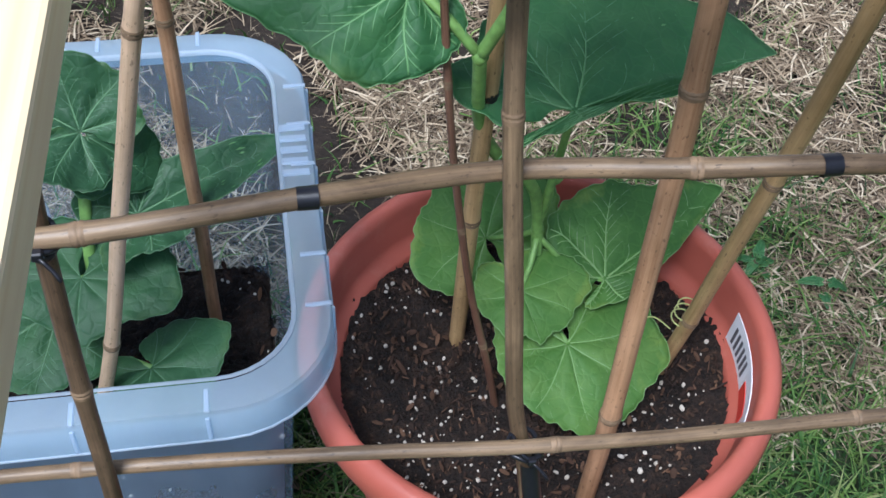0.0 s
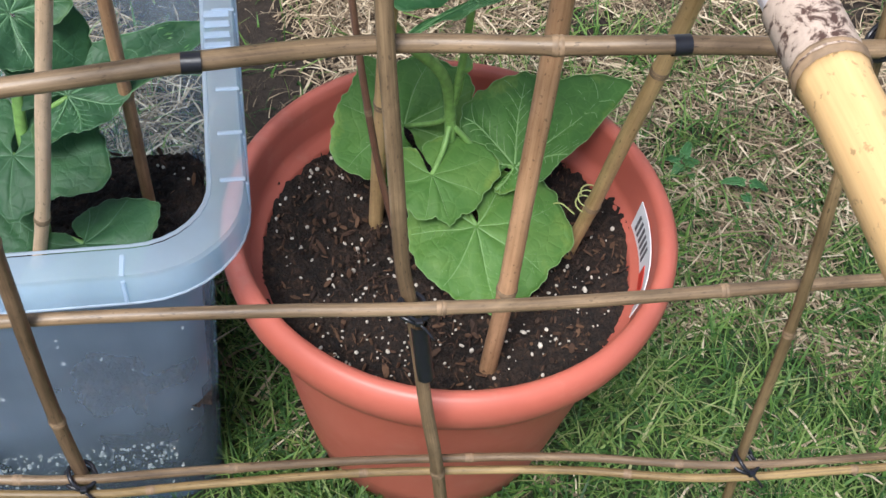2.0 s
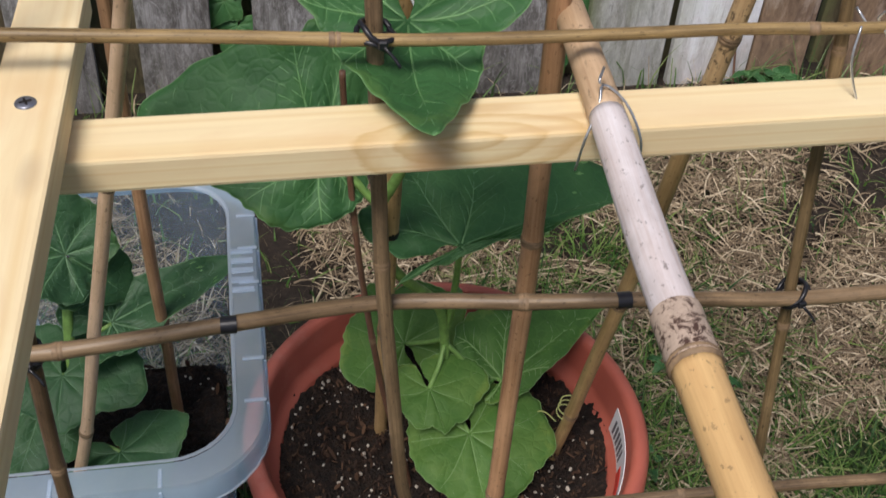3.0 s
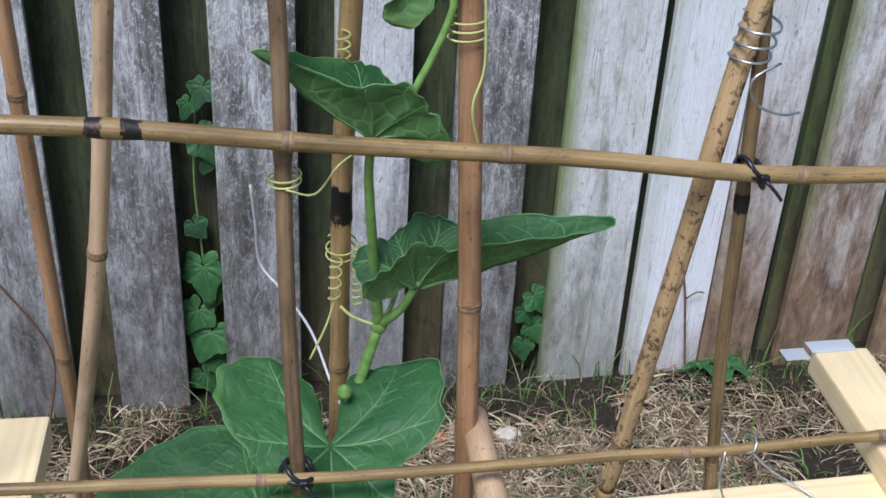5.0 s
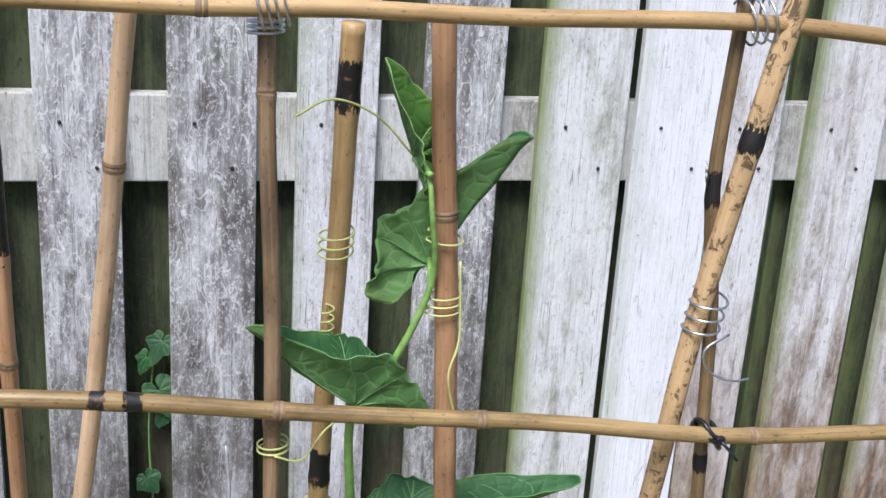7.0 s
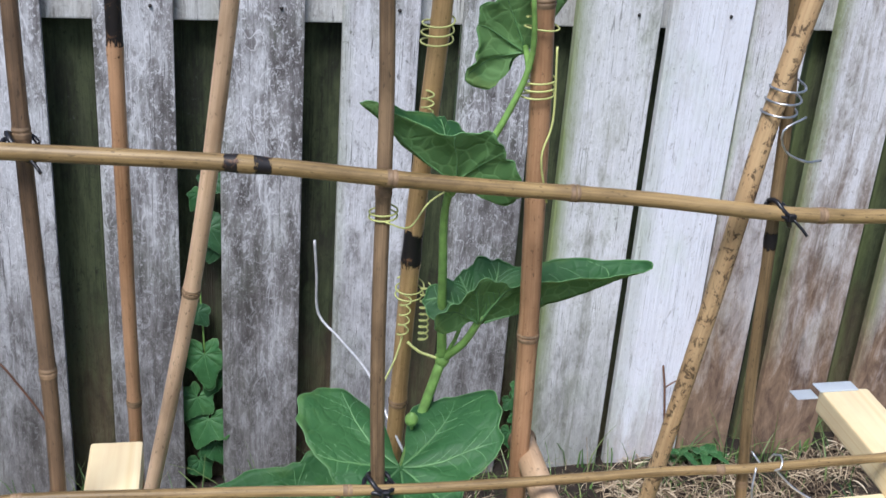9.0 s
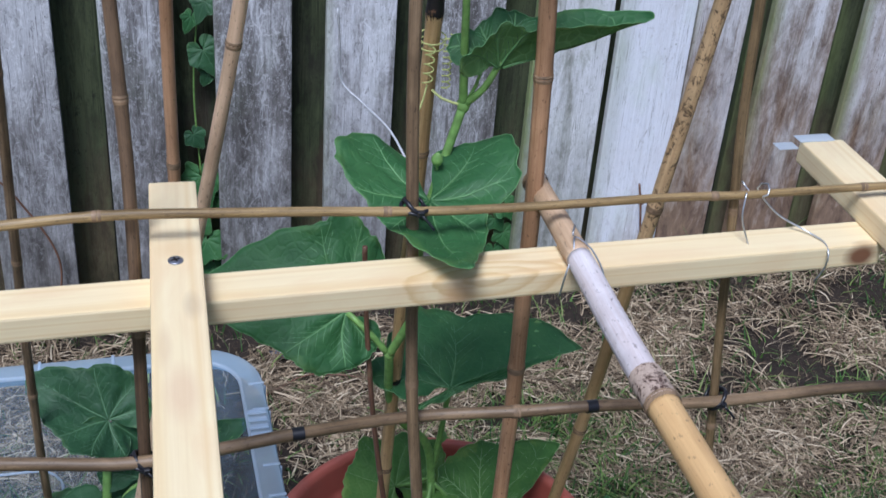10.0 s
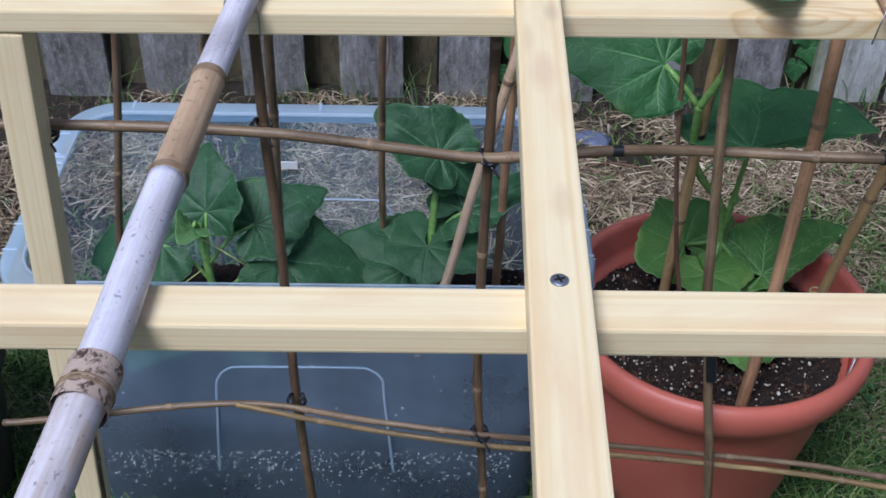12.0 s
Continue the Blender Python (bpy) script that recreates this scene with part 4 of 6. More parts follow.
# ---- cable ties ----
def cable_tie(p, ax, r=0.0105, tail=(0.01, -0.01, -0.0100)):
    p, ax = Vector(p), Vector(ax).normalized()
    top = thing("cable_tie", p, "small black plastic cable tie round two canes", "cable tie", "cable ties")
    u = ax.orthogonal().normalized()
    v = ax.cross(u)
    bm = bmesh.new()
    for off in (-0.0028, 0.0024):
        tube(bm, [p + ax * off * (1 + 0.6 * math.sin(i)) + (u * math.cos(i * math.pi / 9) + v * math.sin(i * math.pi / 9)) * r for i in range(19)], 0.0017, 6, False)
    part("strap", bm, tie_black, top)
    bm = bmesh.new()
    slab(bm, (0.0055, 0.0045, 0.0055), p + Vector((0.002, -r - 0.001, 0)), 0.0008, 1)
    part("head", bm, tie_black, top, smooth=False)
    bm = bmesh.new()
    tube(bm, spline([p + Vector((0.002, -r - 0.002, 0)), p + Vector(tail) * 0.6 + Vector((0.002, -r, 0)), p + Vector(tail) + Vector((0.001, -r + 0.001, 0))], 0.004), 0.0011, 5)
    part("tail", bm, tie_black, top)


for p, ax, r in (((-0.018, -0.250, 0.516), (0.6, 0, 1), 0.0105), ((-0.262, -0.249, 0.726), (0.7, 0, 1), 0.0105), ((0.239, -0.242, 0.719), (-0.7, 0, 1), 0.0105), ((0.259, -0.283, 0.312), (0.5, 0, 1), 0.0105),
                 ((-0.255, -0.258, 0.356), (0.5, 0, 1), 0.0105), ((-0.048, -0.223, 0.925), (0.4, 0, 1), 0.0105), ((-0.263, -0.2, 1.163), (0.5, 0, 1), 0.0105), ((0.211, -0.224, 1.122), (0.6, 0, 1), 0.0105),
                 ((-0.474, -0.226, 0.743), (0.6, 0, 1), 0.0100), ((-0.464, -0.228, 0.375), (0.4, 0, 1), 0.0100), ((-0.672, -0.24, 0.744), (0.4, 0, 1), 0.0100)):
    cable_tie(p, ax, r)
bm = bmesh.new()
tube(bm, [Vector((-0.0135, -0.2488, 0.497)), Vector((-0.012, -0.251, 0.485)), Vector((-0.0085, -0.256, 0.455)), Vector((-0.007, -0.258, 0.445))], 0.0062, 14, False)
tagged(part("tape_band", bm, tie_black, None), "strip of black tape wound down a cane below a knot", "tape", "tape bands")
for x, y, z, r in ((-0.14, -0.247, 0.735, 0.0075), (0.116, -0.246, 0.7285, 0.0077)):
    bm = bmesh.new()
    tube(bm, [Vector((x - 0.005, y, z)), Vector((x - 0.004, y, z)), Vector((x + 0.004, y, z)), Vector((x + 0.005, y, z))], r * 0.76, 14, False)
    tagged(part("tape_band", bm, tie_black, None), "band of black tape wound round a bamboo cane", "tape", "tape bands")


# ---- wires ----
def wire(label, lines, mat, r=0.0008, name="tie_wire"):
    top = thing(name, lines[0][0], label, "wire", "tie wires")
    for ln in lines:
        bm = bmesh.new()
        tube(bm, ln, r, 6)
        part("strand", bm, mat, top)


V = Vector
wire("silver wire coiled round two crossing canes", [coil((0.1985, -0.217, 1.184), (0.12, -0.1, 1), 0.0110, 3.3, 0.0085, 0.0007), spline([V((0.21, -0.233, 1.19)), V((0.194, -0.236, 1.182)), V((0.199, -0.235, 1.168)), V((0.216, -0.233, 1.160)), V((0.228, -0.231, 1.160))], 0.004)], wire_metal)
wire("silver wire round the top cross cane and an upright", [coil((0.199, -0.216, 1.368), (1, 0, 0.2), 0.013, 3.2, 0.006, 0.0008)], wire_metal)
wire("silver wire round the top cross cane and a grey cane", [coil((-0.064, -0.195, 1.366), (1, 0, 0.2), 0.013, 4.2, 0.0045, 0.0008), coil((-0.057, -0.187, 1.35), (0, 0, 1), 0.0095, 3, 0.003, 0.0008)], wire_metal)
wire("silver wire holding a thick cane to the batten", [spline([V((0.056, -0.279, 0.868)), V((0.058, -0.281, 0.89)), V((0.066, -0.272, 0.905)), V((0.070, -0.262, 0.912)), V((0.082, -0.268, 0.904)), V((0.090, -0.279, 0.888)), V((0.092, -0.2795, 0.868))], 0.004), spline([V((0.070, -0.262, 0.912)), V((0.066, -0.266, 0.917)), V((0.071, -0.256, 0.919))], 0.003)], wire_metal)
wire("silver wire hooked between a cross cane and the batten", [spline([V((0.228, -0.223, 0.93)), V((0.236, -0.232, 0.921)), V((0.244, -0.240, 0.925)), V((0.247, -0.232, 0.931)), V((0.242, -0.226, 0.924)), V((0.262, -0.232, 0.902)), V((0.283, -0.245, 0.892)), V((0.292, -0.262, 0.8895)), V((0.291, -0.2735, 0.884)), V((0.290, -0.2735, 0.870)), V((0.285, -0.272, 0.858))], 0.004),
                                                                        spline([V((0.222, -0.243, 0.93)), V((0.219, -0.25, 0.91)), V((0.228, -0.255, 0.885))], 0.004)], wire_metal)
wire("silver wire holding the bleached cane to the batten", [spline([V((-0.487, -0.281, 0.868)), V((-0.486, -0.279, 0.9)), V((-0.474, -0.27, 0.913)), V((-0.461, -0.28, 0.9)), V((-0.459, -0.281, 0.868))], 0.004)], wire_metal)
wire("stiff pale wire bent away from a cane", [spline([V((-0.066, 0.02, 0.998)), V((-0.0635, 0.02, 0.965)), V((-0.061, 0.02, 0.928)), V((-0.045, 0.0, 0.914)), V((-0.026, -0.04, 0.902)), V((-0.014, -0.08, 0.88)), V((-0.004, -0.096, 0.86))], 0.006)], wire_pale, 0.0012)

# ---- terracotta pot ----
POT = Vector((0.0525, -0.0445, GZ))
pot = thing("plant_pot", POT, "round terracotta-coloured plastic plant pot on the grass", "plant pot")


def lathe(profile, centre, steps=72, closed=False):
    bm = bmesh.new()
    rings = [[bm.verts.new((centre[0] + r * math.cos(2 * math.pi * k / steps), centre[1] + r * math.sin(2 * math.pi * k / steps), centre[2] + z)) for k in range(steps)] for r, z in profile]
    for a, b in zip(rings, rings[1:]):
        for k in range(steps):
            bm.faces.new((a[k], a[(k + 1) % steps], b[(k + 1) % steps], b[k]))
    if closed:
        bm.faces.new(list(reversed(rings[0])))
    return bm


body = [(0.0, 0.004), (0.117, 0.0), (0.126, 0.006), (0.138, 0.06), (0.154, 0.15), (0.168, 0.23), (0.175, 0.275)]
part("body", lathe(body, POT), pot_plastic, pot)
lip = [(0.175, 0.265), (0.187, 0.271), (0.194, 0.279), (0.1985, 0.291), (0.2005, 0.303), (0.1995, 0.314), (0.195, 0.3215), (0.189, 0.324), (0.184, 0.322), (0.1815, 0.315), (0.1805, 0.303), (0.176, 0.278)]
part("rim", lathe(lip, POT), pot_plastic, pot, "thick rounded rim")
inner = [(0.1805, 0.305), (0.1765, 0.287), (0.1755, 0.275), (0.167, 0.2725), (0.165, 0.265), (0.159, 0.23), (0.152, 0.2)]
part("inner_wall", lathe(inner, POT), pot_plastic, pot)


def soil_bed(name, inside, box, z, label, seed, snap=None):
    """A lumpy soil surface within an outline; box: x0, x1, y0, y1."""
    bm = bmesh.new()
    step = 0.0030
    x0, x1, y0, y1 = box
    vs = {}
    nx, ny = int((x1 - x0) / step), int((y1 - y0) / step)
    for j in range(ny + 1):
        for i in range(nx + 1):
            px, py = x0 + i * step, y0 + j * step
            px, py = snap(px, py) if snap else (px, py)
            if inside(px, py):
                q = Vector((px, py, seed))
                h = 0.010 * noise.noise(q * 14) + 0.007 * noise.noise(q * 45) + 0.010 * abs(noise.noise(q * 95)) + 0.005 * noise.noise(q * 230)
                vs[i, j] = bm.verts.new((px + (0.0 if snap else 0.002) * noise.noise(q * 200), py, z + h))
    for (i, j) in vs:
        if (i + 1, j) in vs and (i, j + 1) in vs and (i + 1, j + 1) in vs:
            bm.faces.new((vs[i, j], vs[i + 1, j], vs[i + 1, j + 1], vs[i, j + 1]))
    return tagged(part(name, bm, soil_mat, None), label, "soil", kind="stuff")


def lumps(name, spots, mat, label, lo, hi, seed, flat=0.7):
    """Many small stones or chips in one mesh."""
    rnd = random.Random(seed)
    bm = bmesh.new()
    for x, y, z in spots:
        r = rnd.uniform(lo, hi) * (0.6 + rnd.random() * 0.6)
        m = Matrix.Translation((x, y, z)) @ Euler((rnd.random() * 3, rnd.random() * 3, rnd.random() * 3)).to_matrix().to_4x4() @ Matrix.Diagonal((r * rnd.uniform(0.8, 1.4) * (1.0 if flat > 0.5 else rnd.uniform(1.0, 2.2)), r * (1.0 if flat > 0.5 else rnd.uniform(0.35, 0.9)), r * flat, 1))
        bmesh.ops.create_icosphere(bm, subdivisions=1, radius=1.0, matrix=m)
    return tagged(part(name, bm, mat, None, smooth=False), label, "soil", kind="stuff")


def strewn(n, inside, box, z, seed, clump=0.0):
    rnd = random.Random(seed)
    out = []
    while len(out) < n:
        x, y = rnd.uniform(box[0], box[1]), rnd.uniform(box[2], box[3])
        if inside(x, y) and (clump == 0 or noise.noise(Vector((x, y, seed)) * 9) > rnd.uniform(-0.6, clump)):
            out.append((x, y, z + 0.010 * noise.noise(Vector((x, y, seed)) * 14) + rnd.uniform(0.0, 0.006)))
    return out


def in_pot(x, y, r=0.1715):
    return (x - POT.x) ** 2 + (y - POT.y) ** 2 < r * r


PB = (POT.x - 0.175, POT.x + 0.175, POT.y - 0.175, POT.y + 0.175)
SZ = 0.315


def to_pot_wall(x, y, r=0.171, reach=0.006):
    """Draws points just past the edge of the soil back onto it."""
    d = math.hypot(x - POT.x, y - POT.y)
    k = r / d if r < d < r + reach else 1.0
    return POT.x + (x - POT.x) * k, POT.y + (y - POT.y) * k


soil_bed("pot_soil", in_pot, PB, SZ, "dark brown potting soil in the pot", 3, to_pot_wall)
front = lambda x, y: in_pot(x, y, 0.160) and (y < POT.y + 0.02 or x < POT.x - 0.03)
lumps("perlite", strewn(260, front, PB, SZ + 0.004, 3, 0.3) + strewn(60, lambda x, y: in_pot(x, y, 0.159), PB, SZ + 0.004, 4), perlite_mat, "white perlite grains scattered over the potting soil", 0.0008, 0.0024, 5)
lumps("bark_chips", strewn(2400, lambda x, y: in_pot(x, y, 0.159), PB, SZ + 0.003, 6), bark_mat, "brown bark chips and crumbs on the potting soil", 0.0007, 0.0036, 7, 0.2)

# care label stuck inside the pot wall
tag = thing("plant_label", (0.2, -0.08, 0.32), "white printed care label with a red patch inside the pot", "label")


def curved_patch(a0, a1, z0, z1, r0, r1, thick, notch=0.0):
    """A thin patch on the pot's inner wall, between two angles and two heights."""
    bm = bmesh.new()
    n = 8
    layers = []
    for t in (0.0, thick):
        low, high = [], []
        for k in range(n + 1):
            s = k / n
            a = radians(a0 + (a1 - a0) * s)
            zt = z1 - notch * (1 - s)
            low.append(bm.verts.new((POT.x + (r0 - t) * math.cos(a), POT.y + (r0 - t) * math.sin(a), z0)))
            high.append(bm.verts.new((POT.x + (r1 - t) * math.cos(a), POT.y + (r1 - t) * math.sin(a), zt)))
        layers.append((low, high))
    for low, high in layers:
        for k in range(n):
            bm.faces.new((low[k], low[k + 1], high[k + 1], high[k]))
    (l0, h0), (l1, h1) = layers
    for ring0, ring1 in ((l0, l1), (h0, h1)):
        for k in range(n):
            bm.faces.new((ring0[k], ring0[k + 1], ring1[k + 1], ring1[k]))
    for k in (0, n):
        bm.faces.new((l0[k], h0[k], h1[k], l1[k]))
    return bm


part("paper", curved_patch(-34, 2, 0.325, 0.357, 0.1743, 0.1785, 0.0010, 0.008), paper_mat, tag, smooth=False)
part("red_patch", curved_patch(-30, -18, 0.327, 0.341, 0.1730, 0.1752, 0.0006), red_mat, tag, "red printed patch", smooth=False)
for k in range(6):
    a = -14 + k * 2.4
    part("print_bar", curved_patch(a, a + 1.1, 0.3305, 0.348, 0.1736, 0.1760, 0.0005), ink_mat, tag, smooth=False)

# ---- dark pot beside the box ----
dark_plastic = plain("dark_pot_plastic", (0.035, 0.026, 0.024), 0.6, 25, 0.5, 0.3)
DP = Vector((-1.005, -0.10, GZ))
dim = thing("plant_pot", DP, "dark brown plastic pot standing beside the storage box", "plant pot")
part("body", lathe([(0.0, 0.004), (0.105, 0.0), (0.112, 0.006), (0.126, 0.12), (0.138, 0.238)], DP), dark_plastic, dim)
part("rim", lathe([(0.138, 0.232), (0.148, 0.236), (0.151, 0.246), (0.150, 0.262), (0.146, 0.268), (0.140, 0.266), (0.138, 0.255), (0.132, 0.20), (0.128, 0.17)], DP), dark_plastic, dim, "rounded scuffed rim")
soil_bed("pot_soil", lambda x, y: (x - DP.x) ** 2 + (y - DP.y) ** 2 < 0.131 ** 2, (DP.x - 0.135, DP.x + 0.135, DP.y - 0.135, DP.y + 0.135), GZ + 0.20, "dark soil in the brown pot", 17)

# ---- translucent storage box ----
BX0, BX1, BY0, BY1, BTOP = -0.815, -0.120, -0.178, 0.238, 0.482
BC = Vector(((BX0 + BX1) / 2, (BY0 + BY1) / 2, GZ))
crate = thing("storage_box", BC, "large translucent plastic storage box used as a planter", "storage box")


def loop(bm, inset, z, rad):
    hx, hy = (BX1 - BX0) / 2 - inset, (BY1 - BY0) / 2 - inset
    out = []
    for cx, cy, a0 in ((hx - rad, hy - rad, 0), (-hx + rad, hy - rad, 90), (-hx + rad, -hy + rad, 180), (hx - rad, -hy + rad, 270)):
        for k in range(9):
            a = radians(a0 + 90 * k / 8)
            out.append(bm.verts.new((BC.x + cx + rad * math.cos(a), BC.y + cy + rad * math.sin(a), z)))
    return out


def sheet(profile, cap=False):
    bm = bmesh.new()
    rings = [loop(bm, i, z, r) for i, z, r in profile]
    n = len(rings[0])
    for a, b in zip(rings, rings[1:]):
        for k in range(n):
            bm.faces.new((a[k], a[(k + 1) % n], b[(k + 1) % n], b[k]))
    if cap:
        bm.faces.new(rings[0])
    return bm


wall_in = 0.030
part("wall", sheet([(0.056, GZ + 0.002, 0.04), (0.050, GZ + 0.010, 0.045), (0.040, GZ + 0.2, 0.05), (wall_in, BTOP - 0.03, 0.055), (wall_in - 0.001, BTOP - 0.004, 0.055)], True), box_wall, crate, extra=(box_front,))
# front faces take a hazier, more opaque plastic than the other walls
for poly in crate.children[0].data.polygons:
    if poly.center.y < BY0 + 0.06:
        poly.material_index = 1
part("rim", sheet([(wall_in - 0.001, BTOP - 0.004, 0.055), (wall_in - 0.004, BTOP, 0.057), (0.0065, BTOP + 0.0005, 0.0745), (0.0028, BTOP - 0.0006, 0.0775), (0.0010, BTOP - 0.0038, 0.079), (0.0, BTOP - 0.028, 0.08), (0.0006, BTOP - 0.0305, 0.0795), (0.0028, BTOP - 0.0305, 0.0775), (0.0032, BTOP - 0.027, 0.077), (0.0042, BTOP - 0.006, 0.076)]), box_rim, crate, "wide milky blue-white rim", crease=28)


# added pale strips stand in for light caught on both rim edges
part("rim_bead", sheet([(-0.0008, BTOP - 0.0300, 0.0808), (-0.0014, BTOP - 0.0290, 0.0814), (-0.0008, BTOP - 0.0280, 0.0808), (0.0004, BTOP - 0.0280, 0.0796)]), box_rib, crate, "thin pale strip added for light caught on the outer rim edge")
part("inner_bead", sheet([(wall_in - 0.0035, BTOP + 0.0006, 0.0565), (wall_in - 0.0020, BTOP + 0.0016, 0.056), (wall_in - 0.0004, BTOP + 0.0008, 0.0545), (wall_in, BTOP - 0.003, 0.054)]), box_rib, crate, "thin pale strip added for light caught on the inner rim edge")


def rib(x, y, turn):
    bm = bmesh.new()
    slab(bm, (0.0035, 0.019, 0.002), (0, -0.019, 0.0006), 0.0006, 1)
    slab(bm, (0.003, 0.002, 0.024), (0, -0.0295, -0.016), 0.0006, 1)
    ob = part("rib", bm, box_rib, crate, smooth=False)
    ob.matrix_parent_inverse = Matrix.Identity(4)
    ob.matrix_basis = crate.matrix_world.inverted() @ pose(x, y, BTOP, 0, 0, turn)


for k in range(7):
    xx = BX0 + 0.09 + k * (BX1 - BX0 - 0.18) / 6
    rib(xx, BY0 + 0.0295, 0)
    rib(xx, BY1 - 0.0295, 180)
for k in range(6):
    yy = BY0 + 0.085 + k * (BY1 - BY0 - 0.17) / 5
    rib(BX1 - 0.0295, yy, 90)
    rib(BX0 + 0.0295, yy, -90)
# finger grips on the short rims
for side, xr in ((90, BX1), (-90, BX0)):
    for k in range(5):
        bm = bmesh.new()
        slab(bm, (0.007, 0.022, 0.003), (0, 0, 0.0005), 0.001, 1)
        ob = part("grip_rib", bm, box_rib, crate, smooth=False)
        ob.matrix_parent_inverse = Matrix.Identity(4)
        ob.matrix_basis = crate.matrix_world.inverted() @ pose(xr - math.copysign(0.016, side), 0.045 + k * 0.0135, BTOP, 0, 0, side)
# raised panel line on the long walls
for yy, sgn in ((BY0 + 0.0365, -1), (BY1 - 0.0365, 1)):
    line = [V((-0.588, yy, 0.15)), V((-0.577, yy, 0.29)), V((-0.572, yy, 0.322)), V((-0.558, yy, 0.339)), V((-0.535, yy, 0.342)), V((-0.41, yy, 0.342)), V((-0.386, yy, 0.339)), V((-0.371, yy, 0.322)), V((-0.369, yy, 0.29)), V((-0.359, yy, 0.15))]
    bm = bmesh.new()
    tube(bm, spline(line, 0.01), 0.0018, 6)
    part("panel_line", bm, box_rib, crate)
bm = bmesh.new()
slab(bm, (0.026, 0.0012, 0.013), (-0.515, BY1 - 0.0375, 0.402), 0.0004, 1)
part("sticker", bm, paper_mat, crate, "small white sticker", smooth=False)


def in_box(x, y, m=0.045):
    return BX0 + m < x < BX1 - m and BY0 + m < y < BY1 - m


BB = (BX0, BX1, BY0, BY1)
soil_bed("box_soil", in_box, BB, 0.222, "dark potting soil in the plastic box", 8)
# soil packed against the walls of the box, seen through the plastic
bm = sheet([(0.0600, GZ + 0.006, 0.036), (0.0535, GZ + 0.03, 0.040), (0.0480, 0.165, 0.045), (0.0500, 0.226, 0.045)], True)
tagged(part("packed_soil", bm, soil_mat, None), "dark soil pressed against the box wall", "soil", kind="stuff")
rr = random.Random(11)
spots = [(rr.uniform(BX0 + 0.08, BX1 - 0.08), BY0 + 0.0470 + rr.uniform(-0.001, 0.0006) + 0.0055 * max(0.0, 0.165 - z) / 0.085, z) for z in [0.178 - abs(rr.gauss(0, 0.035)) for _ in range(620)] if z > 0.08]
spots += strewn(120, in_box, BB, 0.228, 12)
lumps("perlite", spots, perlite_mat, "white perlite grains in the box soil", 0.0009, 0.0026, 13)
lumps("bark_chips", strewn(300, in_box, BB, 0.226, 14), bark_mat, "brown bark chips on the box soil", 0.0014, 0.0045, 15, 0.18)

